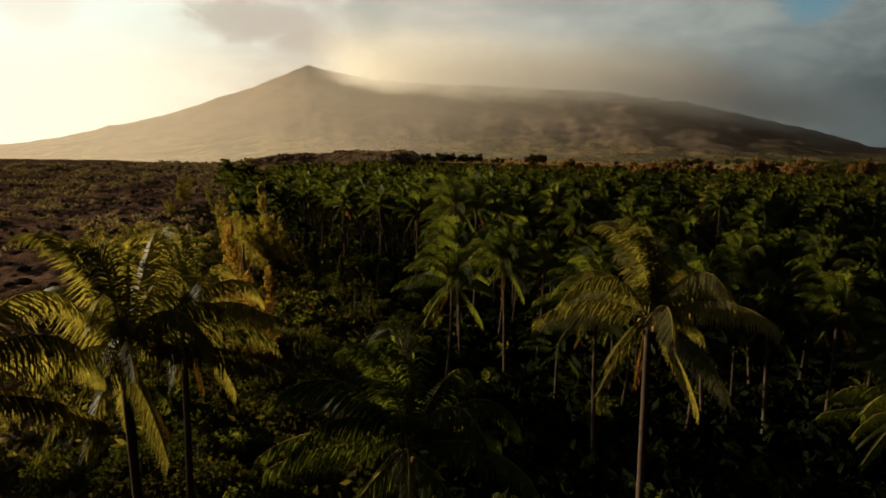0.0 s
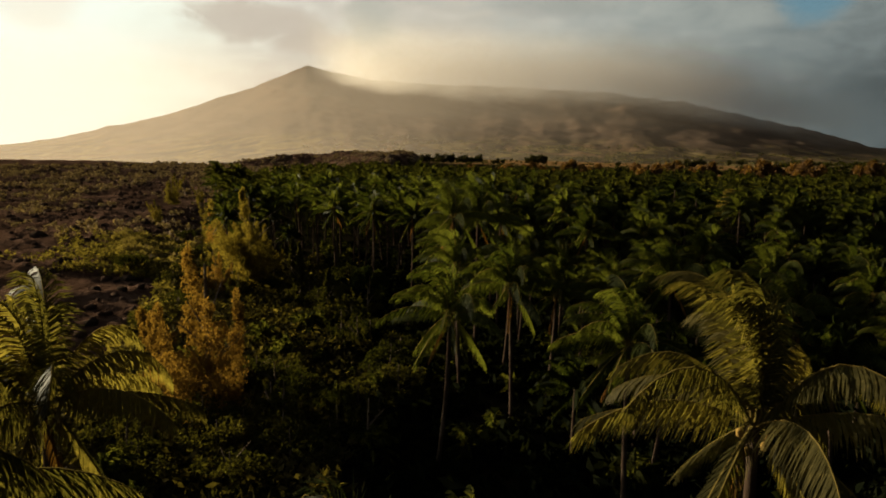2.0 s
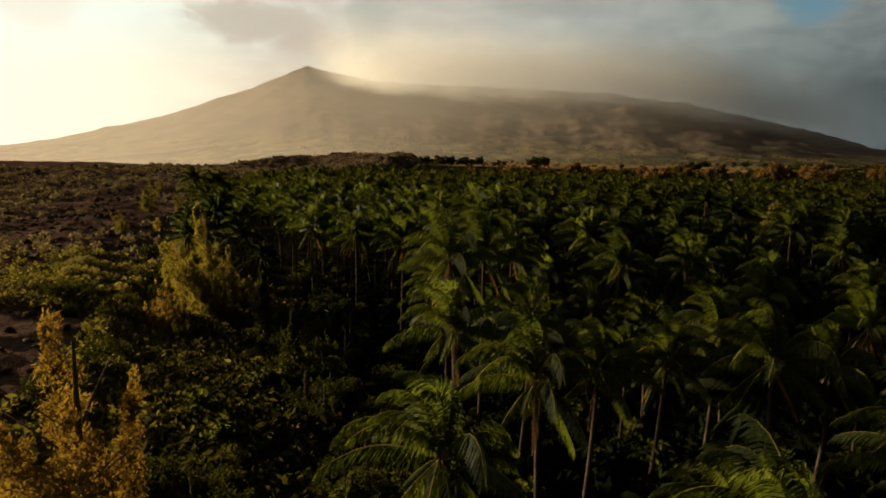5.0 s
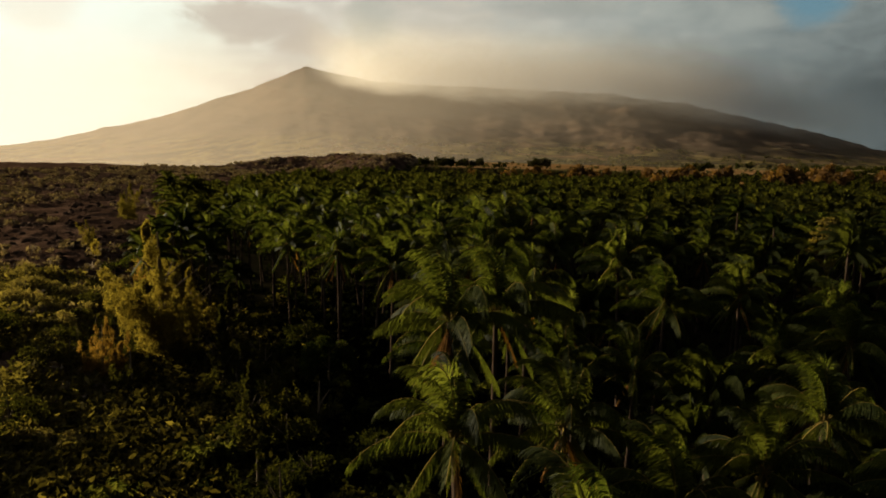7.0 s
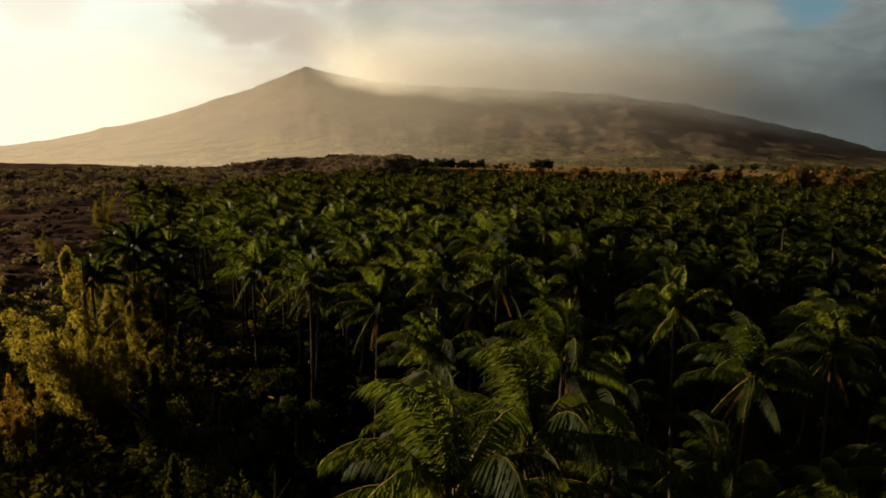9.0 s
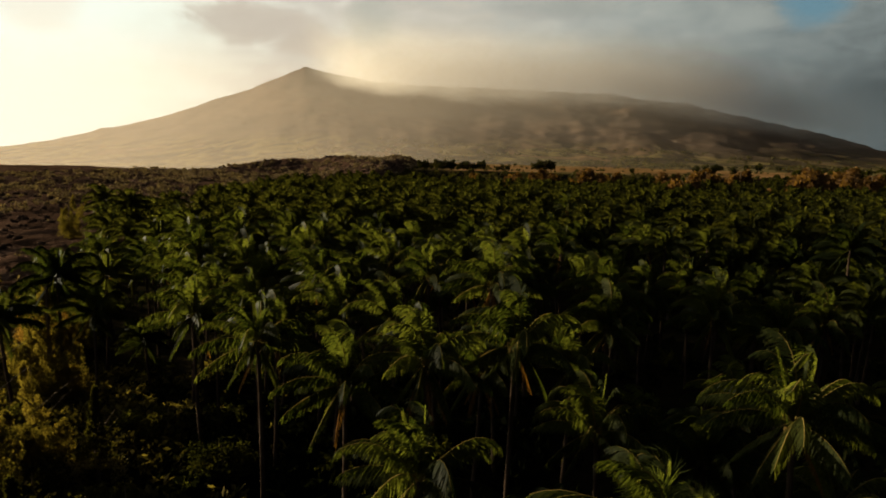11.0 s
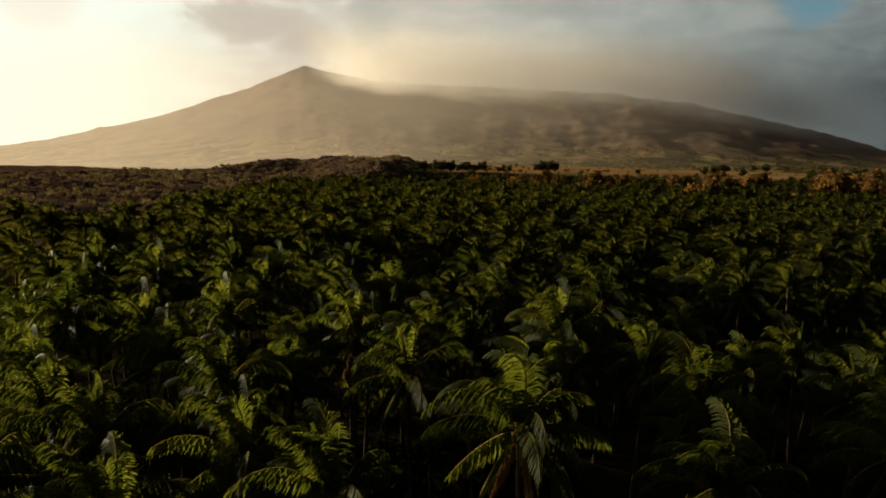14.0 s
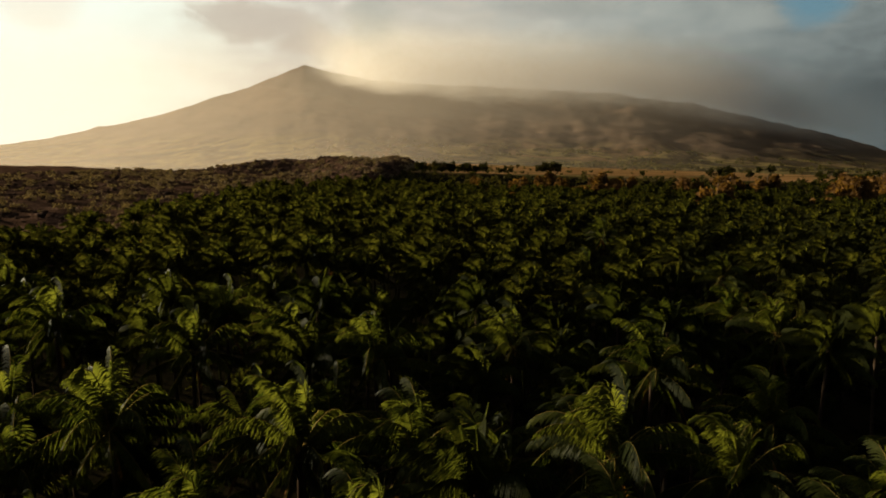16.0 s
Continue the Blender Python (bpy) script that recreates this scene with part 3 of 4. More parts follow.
def palm(height, seed, detailed, dry, close, golden=False):
    """A coconut palm with its foot at the origin."""
    rng = random.Random(seed)
    top = new("coconut_palm")
    top.empty_display_size = 0.5
    tagged(top, "coconut palm with long fronds painted golden-yellow as if lit by low sun" if golden else PALM_LABEL if not dry else "coconut palm with brown dead fronds hanging under a green crown", "palm tree", "grove palms")
    child("trunk", solid("trunk", *trunk_shape(rng, height), BARK, True), top)
    if detailed:
        for kind, az in crown_turns(rng):
            sector = round(az / (2 * math.pi) * SECTORS) % SECTORS
            leaf = child("frond", FRONDS[kind, close, sector], top)
            # the nearest palms get the leaf colour with sunlight painted in
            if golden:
                leaf.material_slots[0].link, leaf.material_slots[0].material = "OBJECT", SUNLIT_PALM_LEAF
            turn = az - sector * 2 * math.pi / SECTORS
            turn = (turn + math.pi) % (2 * math.pi) - math.pi
            leaf.matrix_basis = Matrix.Translation((0.12 * math.cos(az), 0.12 * math.sin(az), height)) @ Euler((rng.uniform(-0.08, 0.08), rng.uniform(-0.08, 0.08), turn)).to_matrix().to_4x4() @ Matrix.Scale(rng.uniform(0.88, 1.1), 4)
        for _ in range(5 if dry else 1):
            leaf = child("dry_frond", rng.choice(DRY_FRONDS), top, "brown dead frond")
            leaf.matrix_basis = pose(0, 0, height - 0.3, 0, 0, rng.uniform(0, 360))
    else:
        v, f = crown_shape(rng, 34, 0.21)
        child("crown", solid("crown", v + np.array((0, 0, height)), f, PALM_CROWN), top)
    for _ in range(5 if detailed else 0):
        a = rng.uniform(0, 6.28)
        child("coconut", COCONUT, top).matrix_basis = pose(0.36 * math.cos(a), 0.36 * math.sin(a), height + rng.uniform(-0.75, -0.25), rng.uniform(-25, 25))
    return top


def leaf_cloud(rng, count, lumps, size, flat=0.0, upright=0.0, slim=0.42):
    """Small leaves scattered through rounded lumps (x, y, z, rx, rz), thicker towards their skin."""
    g = np.random.RandomState(rng.randrange(1 << 30))
    pick = g.randint(0, len(lumps), count)
    lump = np.array(lumps)[pick]
    d = g.normal(size=(count, 3))
    d /= np.linalg.norm(d, axis=1)[:, None]
    d *= (g.uniform(0.25, 1.0, count) ** 0.45)[:, None]
    c = lump[:, :3] + d * np.stack([lump[:, 3], lump[:, 3], lump[:, 4]], -1)
    a = g.normal(size=(count, 3))
    a[:, 2] = a[:, 2] * (1 - flat) + upright * 2.2
    a /= np.linalg.norm(a, axis=1)[:, None]
    b = np.cross(a, g.normal(size=(count, 3)))
    b /= np.linalg.norm(b, axis=1)[:, None]
    s = size * g.uniform(0.6, 1.35, count)[:, None]
    v = np.stack([c - a * s, c + b * s * slim, c + a * s, c - b * s * slim], 1).reshape(-1, 3)
    o = np.arange(count)[:, None] * 4
    f = np.concatenate([o + np.array([[0, 1, 2]]), o + np.array([[0, 2, 3]])])
    return v, f


def limb_shapes(rng, height, spread, count, radius):
    """The stem and its branches, each a shape of its own."""
    stem = tube([(0, 0, -0.5), (0.1, 0.05, height * 0.35), (0, 0.1, height * 0.85)], [radius, radius * 0.8, radius * 0.3], 7)
    out = []
    for _ in range(count):
        a, h = rng.uniform(0, 6.28), height * rng.uniform(0.25, 0.6)
        r = spread * rng.uniform(0.5, 0.85)
        out.append(tube([(0, 0, h), (r * 0.5 * math.cos(a), r * 0.5 * math.sin(a), h + height * 0.12), (r * math.cos(a), r * math.sin(a), h + height * 0.22)],
                        [radius * 0.4, radius * 0.28, radius * 0.1], 5))
    return stem, out


def bush(name, label, category, seed, height, spread, leaves, size, mat, style, group=""):
    """A shrub or tree with its foot at the origin: wood and foliage. style: dome, plume or cone."""
    rng = random.Random(seed)
    top = new(name)
    tagged(top, label, category, group)
    stem, branches = limb_shapes(rng, height, spread, 2 if height < 6 else 7, 0.03 * height ** 0.8 + 0.03)
    child("trunk", solid("trunk", *stem, WOOD, True), top)
    arms = [child("branch", solid("branch", *shape, WOOD, True), top) for shape in branches]
    lumps = []
    if style == "dome":
        for _ in range(16):
            a, r = rng.uniform(0, 6.28), spread * math.sqrt(rng.uniform(0, 0.75))
            lumps.append((r * math.cos(a), r * math.sin(a), height * (0.80 - 0.45 * (r / spread) ** 2) * rng.uniform(0.7, 1.05), spread * rng.uniform(0.2, 0.36), height * rng.uniform(0.10, 0.2)))
    elif style == "round":
        for _ in range(22):
            a, r, up = rng.uniform(0, 6.28), spread * math.sqrt(rng.uniform(0, 0.7)), rng.uniform(0.22, 0.86)
            lumps.append((r * math.cos(a), r * math.sin(a), height * up, spread * rng.uniform(0.25, 0.4), height * rng.uniform(0.12, 0.18)))
    elif style == "plume":
        leaders = [(0.0, 0.0, 0.94)] + [(spread * q * math.cos(b), spread * q * math.sin(b), rng.uniform(0.5, 0.9)) for b, q in ((0.3, 0.6), (1.1, 0.85), (2.0, 0.6), (2.9, 0.9), (3.7, 0.55), (4.5, 0.85), (5.4, 0.65))]
        for _ in range(190):
            lx, ly, tall = rng.choice(leaders)
            t = rng.uniform(0.05, 1.0)
            a, r = rng.uniform(0, 6.28), spread * 0.46 * (1.02 - t) ** 0.8 * rng.uniform(0.1, 1.0)
            gust = -0.10 * height * tall * t ** 2
            lumps.append((lx * (0.3 + 0.7 * t) + gust + r * math.cos(a), ly * (0.3 + 0.7 * t) + r * math.sin(a), height * tall * t * 0.97, spread * (0.06 + 0.15 * (1 - t)), height * rng.uniform(0.035, 0.07)))
    elif style == "tiers":
        for level in range(11):
            t = 0.22 + 0.76 * level / 10
            for arm in range(7):
                a = arm * 0.9 + level * 0.5 + rng.uniform(-0.2, 0.2)
                if rng.random() < 0.35:
                    continue
                long = rng.uniform(0.6, 1.1)
                for out in (0.3, 0.6, 0.95):
                    r = spread * (1.1 - t) ** 0.6 * out * long
                    lumps.append((r * math.cos(a), r * math.sin(a), height * t + rng.uniform(-0.5, 0.5), rng.uniform(0.5, 0.95), 0.24))
    else:
        for i in range(26):
            t = i / 26
            a, r = i * 2.4, spread * (1 - t) * rng.uniform(0.3, 0.8)
            lumps.append((r * math.cos(a), r * math.sin(a), height * (0.08 + 0.88 * t), spread * (0.08 + 0.28 * (1 - t)), height * 0.06))
    up, slim = (0.5, 0.22) if style == "plume" else (0.0, 0.42)
    if height < 9.5:
        child("foliage", solid("foliage", *leaf_cloud(rng, leaves, lumps, size, upright=up, slim=slim), mat), top)
        return top
    # each branch carries the lumps nearest to its end
    ends = [np.array(shape[0][-1]) for shape in branches]
    held = [[] for _ in arms]
    for lump in lumps:
        held[min(range(len(arms)), key=lambda i: math.dist(ends[i], lump[:3]))].append(lump)
    for arm, some in zip(arms, held):
        if some:
            child("foliage", solid("foliage", *leaf_cloud(rng, leaves * len(some) // len(lumps), some, size, upright=up, slim=slim), mat), arm)
    return top


def spot(x, y, turn=0.0, size=1.0, sink=0.0, tilt=0.0):
    z = (lava_top(x, y) if x < lava_edge(y) else float(ground_z(x, y))) - sink
    return pose(x, y, z, tilt, 0, turn) @ Matrix.Scale(size, 4)


# ---- the grove ----
# x, y and height of the heart of palms that stand out, by distance
NEAR = ((9.3, 26.4, 18.5), (-12.5, 31.0, 17.3), (-9.8, 20.5, 18.3), (-12.5, 14.5, 18.8), (-1.2, 21.0, 15.3), (1.3, 57.5, 14.0), (7.4, 66.2, 14.4), (2.8, 76.3, 14.4),
        (2.9, 81.4, 19.2), (5.0, 86.2, 18.6), (12.8, 50.2, 14.0), (25.5, 59.3, 13.0), (23.0, 70.0, 14.6), (59.5, 99.0, 11.0), (37.4, 58.0, 11.7), (64.0, 129.0, 14.0))
MIDDLE = ((-4.7, 124.5, 15.0), (-12.2, 131.0, 15.7), (-21.8, 141.0, 15.0), (6.7, 125.3, 18.0), (22.2, 105.2, 15.3), (34.6, 115.5, 14.0), (20.8, 150.2, 13.6), (-54.5, 186.5, 13.5),
          (31.5, 101.0, 10.5), (15.0, 109.0, 11.5), (8.8, 102.0, 17.3), (20.5, 113.4, 17.6), (-28.0, 157.2, 14.6), (30.5, 146.8, 14.7), (-11.3, 150.4, 17.0), (1.7, 123.3, 17.0),
          (-25.0, 167.3, 16.0), (-4.6, 162.2, 17.3), (11.4, 153.8, 16.4), (21.3, 152.2, 16.2), (-14.8, 163.8, 17.8), (-30.5, 164.7, 17.4), (36.4, 168.0, 14.4), (6.9, 140.4, 19.0))
FURTHER = ((0.6, 152.2, 17.5), (1.8, 162.8, 16.8), (12.7, 159.5, 18.6), (10.5, 186.2, 16.2), (37.8, 203.5, 15.8), (-37.2, 180.0, 16.4), (-1.2, 178.0, 17.6), (30.4, 246.0, 14.0),
           (47.7, 228.4, 16.4), (38.0, 193.0, 16.6), (-17.0, 179.0, 17.6), (20.3, 177.3, 17.5), (20.5, 165.2, 15.0), (-15.2, 229.0, 17.2), (-62.0, 286.0, 14.0), (38.0, 267.8, 18.2),
           (-48.2, 202.0, 16.8), (-10.4, 186.3, 16.4), (-29.4, 182.0, 18.3), (-18.8, 193.5, 16.9), (85.0, 233.0, 15.4), (71.6, 163.8, 16.8), (82.5, 171.0, 16.5), (-79.6, 236.6, 15.5))
BETWEEN = ((8.5, 80.0, 13.5), (12.4, 75.0, 12.0), (25.3, 84.5, 12.5), (19.0, 80.0, 11.5), (32.0, 78.0, 11.5), (1.0, 114.6, 13.0), (11.7, 100.0, 11.0), (17.5, 97.5, 11.0), (2.3, 99.0, 12.5),
           (23.7, 126.0, 8.6), (13.4, 124.0, 12.0), (19.0, 132.0, 8.2), (27.5, 120.0, 8.8), (18.3, 143.0, 14.5), (37.0, 145.7, 14.0), (-2.2, 140.0, 15.5), (-8.4, 144.0, 15.5),
           (-17.0, 147.0, 15.0), (-22.5, 149.5, 15.0), (36.0, 159.0, 14.0), (-9.0, 157.5, 15.0), (-20.4, 161.0, 15.0), (-9.2, 169.5, 14.5), (5.0, 169.0, 14.0), (11.9, 168.0, 14.5))
BEYOND = ((28.0, 174.0, 14.5), (27.6, 161.5, 14.5), (-4.5, 171.0, 14.5), (24.0, 183.0, 14.5), (45.0, 152.0, 13.5), (43.0, 132.0, 12.5), (47.0, 118.0, 12.0), (28.0, 136.0, 9.5), (44.0, 92.0, 11.5),
          (50.0, 80.0, 11.5), (-36.0, 168.0, 15.0), (13.5, 135.0, 12.5), (29.0, 91.0, 11.5), (40.0, 104.0, 12.0), (5.0, 132.5, 14.0), (35.0, 69.0, 12.0), (-13.5, 140.0, 14.0), (56.0, 110.0, 12.0))
KEEP_CLEAR = ((61.5, 145.0, 5.0), (48.0, 208.0, 10.0), (2.0, 199.0, 5.5))


def grove_spots():
    """Fill the plantation with palms between the ones named, not closer than about seven metres."""
    rng = random.Random(5)
    taken = {}
    named = list(NEAR + MIDDLE + FURTHER + BETWEEN + BEYOND)

    def free(x, y, gap):
        cx, cy = int(x // 10), int(y // 10)
        for i in (-1, 0, 1):
            for j in (-1, 0, 1):
                for px, py in taken.get((cx + i, cy + j), ()):
                    if (px - x) ** 2 + (py - y) ** 2 < gap * gap:
                        return False
        return True

    for x, y, h in named:
        taken.setdefault((int(x // 10), int(y // 10)), []).append((x, y))
    spots = []
    for _ in range(4000):
        y = rng.uniform(52, 135)
        x = rng.uniform(6 if y < 90 else 9, 14 + 0.78 * y)
        near_path = abs(x) < 9 and y < 60
        if near_path or (3 < x < 10 and 30 < y < 48) or not free(x, y, 6.3):
            continue
        taken.setdefault((int(x // 10), int(y // 10)), []).append((x, y))
        spots.append((x, y, rng.uniform(6.8, 11.5)))
    for _ in range(80000):
        y = 770 * math.sqrt(rng.uniform(0.002, 1.0)) - 10
        x = rng.uniform(-0.42 * y - 20, 0.80 * y + 60)
        if x < float(lava_edge(y)) + 1.5 or y > 585 - 25 * math.sin(x * 0.02) + 125 * smoothstep(260, 400, x) + (55 if x > 150 and rng.random() < 0.35 else 0) or any((x - a) ** 2 + (y - b) ** 2 < c * c for a, b, c in KEEP_CLEAR):
            continue
        if y < 150 and x < 12 + 0.28 * y:
            continue
        if y < 100 and x < 30:
            continue
        gap = 7.6 if y < 130 else 6.2 if y < 420 else 6.6
        if not free(x, y, gap):
            continue
        taken.setdefault((int(x // 10), int(y // 10)), []).append((x, y))
        low = 12.0 if y < 130 else 13.4
        if y < 185 and x < 55:
            low = 10.5
        spots.append((x, y, rng.gauss(low + 2.0, 1.9)))
    return named, spots


named, spots = grove_spots()
spots.sort(key=lambda p: p[1] + 0.35 * abs(p[0]))
PROTO, rng = {}, random.Random(21)


def plant(x, y, heart, detailed):
    """One palm: the detailed ones each of their own growth, the others from the prototype nearest to their height."""
    base = float(ground_z(x, y))
    tall = max(6.5, heart - base)
    close = y < 112 and abs(x) < 45
    m = pose(x, y, base, rng.uniform(-2.5, 2.5), rng.uniform(-3.5, 1.0), rng.uniform(-22, 22))
    if detailed:
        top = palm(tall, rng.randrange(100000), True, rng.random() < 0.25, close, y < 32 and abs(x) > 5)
        top.matrix_basis = m
        return top
    i = min(range(len(HEIGHTS)), key=lambda k: abs(HEIGHTS[k] - tall))
    key = (i, rng.randrange(4))
    m = m @ Matrix.Scale(tall / HEIGHTS[i], 4)
    if key in PROTO:
        return copy_thing(PROTO[key], m)
    PROTO[key] = palm(HEIGHTS[i], 100 + 10 * i + key[1], False, False, False)
    PROTO[key].matrix_basis = m
    return PROTO[key]


for x, y, h in named:
    plant(x, y, h, True)
for x, y, h in spots[:4]:
    plant(x, y, h, True)
for x, y, h in spots[4:250]:
    plant(x, y, h, False)


def far_grove(name, some, kinds, label):
    """The rest of the plantation, joined."""
    rng = random.Random(8)
    pieces = []
    for x, y, h in some:
        v, f = rng.choice(kinds)
        base = float(ground_z(x, y))
        v = turned(v, rng.uniform(-0.5, 0.5), rng.uniform(-0.08, 0.08), (x, y, base + max(8.0, h)), rng.uniform(0.88, 1.12))
        pieces.append((v, f))
    v, f = joined(pieces)
    tagged(new(name, solid(name, v, f, PALM_LEAF_FAR)), label, "palm trees", kind="stuff")


def stalked(shape, height):
    v, f = shape
    return joined([(v, f), tube([(0.3, 0, -height), (0.1, 0, -height * 0.5), (0, 0, 0)], [0.2, 0.16, 0.14], 4)])


SPARSE = ("spear",) + ("crest",) * 5 + ("upper",) * 5 + ("middle",) * 4 + ("lower",) * 3
FINE_KINDS = [stalked(crown_shape(random.Random(70 + i), 26, 0.25, PLAN[1:26], 0.92, 5), 16) for i in range(8)]
MID_KINDS = [stalked(crown_shape(random.Random(60 + i), 13, 0.52, SPARSE, 0.86, 4), 16) for i in range(8)]
FAR_KINDS = [stalked(crown_shape(random.Random(80 + i), 8, 1.0, SPARSE[:15], 0.86, 3), 16) for i in range(8)]
rest = spots[250:]
far_grove("palm_grove", rest[:380], FINE_KINDS, "dense coconut palm grove, feathery crowns close together")
far_grove("further_palm_grove", rest[380:1150], MID_KINDS, "further coconut palms, crowns crowded into a rough canopy")
far_grove("distant_palm_grove", rest[1150:], FAR_KINDS, "distant coconut palm crowns merging into a dark green carpet")

# ---- other trees and shrubs ----
rust = bush("casuarina", "tall feathery rust-brown casuarina on the lava's edge", "tree", 31, 16.5, 6.2, 20000, 0.22, RUST_LEAF, "plume", "edge trees")
rust.matrix_basis = spot(-21.5, 68.0, 0, 1.08)
copy_thing(rust, spot(-57, 173, 110, 0.72))
gold = bush("casuarina", "broad feathery golden-green casuarina beside the palms", "tree", 32, 19.5, 6.6, 32000, 0.23, GOLD_LEAF, "plume", "edge trees")
gold.matrix_basis = spot(-35.5, 128, 60, 1.1)
olive = bush("casuarina", "feathery olive-gold casuarina standing on the lava margin", "tree", 38, 19.5, 6.6, 11000, 0.36, GOLD_LEAF, "plume", "edge trees")
olive.matrix_basis = spot(-113, 276, 200, 0.72)
copy_thing(olive, spot(-103, 281, 20, 0.58))
copy_thing(gold, spot(-35, 137, 90, 0.62))
copy_thing(gold, spot(-46, 157, 310, 0.82))
copy_thing(olive, spot(-88, 206, 40, 0.55))
copy_thing(rust, spot(-39.5, 121, 150, 0.5))
copy_thing(olive, spot(-52, 172, 250, 0.66))
cone = bush("young_casuarina", "young pointed green casuarina tree", "tree", 33, 11.5, 2.8, 5000, 0.20, SHRUB_LEAF, "cone", "edge trees")
cone.matrix_basis = spot(-24, 118, 0)
copy_thing(cone, spot(-16.8, 105, 100, 0.8))
copy_thing(cone, spot(-30, 138, 210, 0.85))
slim = bush("tiered_tree", "slender tree with thin yellowish tiers of branches", "tree", 34, 21.0, 4.6, 5600, 0.26, TIER_LEAF, "tiers")
slim.matrix_basis = spot(61.5, 145, 0, 1.0)
dome = bush("broadleaf_tree", "dark round-crowned broadleaf tree among the palms", "tree", 35, 15.5, 7.0, 11000, 0.30, DARK_LEAF, "dome")
dome.matrix_basis = spot(48, 208, 0)
copy_thing(dome, spot(-12.3, 122, 200, 0.52))
copy_thing(dome, spot(2, 199, 90, 0.82))
dry = bush("dry_tree", "reddish-brown dry tree beyond the palms", "tree", 36, 16.0, 7.0, 1000, 0.98, DRY_LEAF, "dome", "dry trees")
dry.matrix_basis = spot(191, 458, 0, 1.38)
for x, y, s in ((248, 512, 1.05), (150, 470, 0.9), (280, 560, 1.1), (330, 590, 1.0), (120, 590, 0.95), (215, 600, 1.0), (400, 610, 1.15), (95, 520, 0.8), (60, 600, 0.8), (175, 575, 0.9), (255, 625, 1.0), (310, 540, 1.0), (355, 640, 1.1), (440, 560, 1.2), (470, 640, 1.1), (150, 640, 0.8), (520, 620, 1.2), (30, 640, 0.7)):
    copy_thing(dry, spot(x, y, x * 7 % 360, s * 1.55))
rng = random.Random(19)
for i in range(40):
    y = rng.uniform(625, 712)
    x = rng.uniform(60, 0.66 * y)
    if noise.noise(Vector((x * 0.016, y * 0.03, 8))) > -0.12:
        copy_thing(dry, spot(x, y, rng.uniform(0, 360), rng.uniform(0.65, 1.05), 0.4))

shrubs = [bush("shrub", "leafy olive-green shrub at the grove's edge", "shrub", 40 + i, 4.2, 2.9, 800, 0.18, SHRUB_LEAF, "dome", "edge shrubs") for i in range(3)]
low_plume = bush("feathery_shrub", "feathery olive shrub at the edge of the grove", "shrub", 47, 5.5, 2.4, 1300, 0.22, SHRUB_LEAF, "plume", "edge shrubs")
low_plume.matrix_basis = spot(-15, 66, 0)
pale = [bush("pale_shrub", "pale dry yellowish shrub on the lava", "shrub", 50 + i, 3.4, 2.2, 800, 0.16, PALE_GRASS, "dome", "dry shrubs") for i in range(2)]
tall = bush("tall_shrub", "tall olive and gold bush along the grove's margin", "shrub", 37, 8.5, 3.6, 1600, 0.30, GOLD_LEAF, "plume", "edge bushes")
tall.matrix_basis = spot(-58, 178, 0)
rng = random.Random(15)
for i in range(34):
    y = rng.uniform(140, 420)
    x = float(lava_edge(y)) + rng.gauss(1.0, 3.0)
    copy_thing(tall, spot(x, y, rng.uniform(0, 360), rng.uniform(0.55, 1.25), 0.2))
rng = random.Random(17)
for ob in shrubs + pale:
    x, y = rng.uniform(-19, -13), rng.uniform(62, 78)
    ob.matrix_basis = spot(x, y, rng.uniform(0, 360), 1.0, 0.2)
placed = 0
while placed < 185:
    y = rng.uniform(40, 150)
    x = float(lava_edge(y)) + rng.gauss(4, 9) if placed % 2 else rng.uniform(-24, -3)
    if (80 < y < 117 and x < -11 - (y - 80) * 0.35) or (x > (-6 - 0.09 * y if y > 112 or y < 52 else -3.0)) or math.hypot(x + 21.5, y - 68.0) < 3:
        continue
    copy_thing(rng.choice(shrubs + [low_plume]), spot(x, y, rng.uniform(0, 360), rng.uniform(0.45, 1.25), 0.2))
    placed += 1
for i in range(42):
    t = rng.random()
    x, y = -32 - 46 * t + rng.gauss(0, 4.5), 132 + 32 * t + rng.gauss(0, 6)
    copy_thing(rng.choice(pale), spot(x, y, rng.uniform(0, 360), rng.uniform(0.5, 1.3), 0.2))
for i in range(40):
    y = rng.uniform(90, 330)
    x = float(lava_edge(y)) + rng.gauss(-5, 5)
    copy_thing(rng.choice(pale + shrubs), spot(x, y, rng.uniform(0, 360), rng.uniform(0.5, 1.2), 0.2))


def scatter_stuff(name, spots_, kinds, mat, label, category, seed):
    rng = random.Random(seed)
    pieces = []
    for x, y, z, s in spots_:
        v, f = rng.choice(kinds)
        pieces.append((turned(v, rng.uniform(0, 6.28), 0.0, (x, y, z), s), f))
    v, f = joined(pieces)
    tagged(new(name, solid(name, v, f, mat)), label, category, kind="stuff")


def clump(seed, leaves, size):
    r = random.Random(seed)
    return leaf_cloud(r, leaves, [(r.uniform(-0.7, 0.7), r.uniform(-0.7, 0.7), r.uniform(0.2, 0.8), 0.6, 0.45) for _ in range(5)], size)


# pale scrub dotted over the lava
rng, dots = random.Random(23), []
while len(dots) < 2400:
    y = 40 + 1040 * rng.random() ** 1.2
    x = float(lava_edge(y)) - 420 * rng.random() ** 1.3 * min(1.0, 0.25 + y / 500)
    if x < -0.8 * y - 30 or noise.noise(Vector((x * 0.03, y * 0.03, 5))) < -0.05 + (0.25 if y < 130 else 0.0):
        continue
    dots.append((x, y, lava_top(x, y) + 0.3, rng.uniform(0.4, 1.5) * (1 + y / 520)))
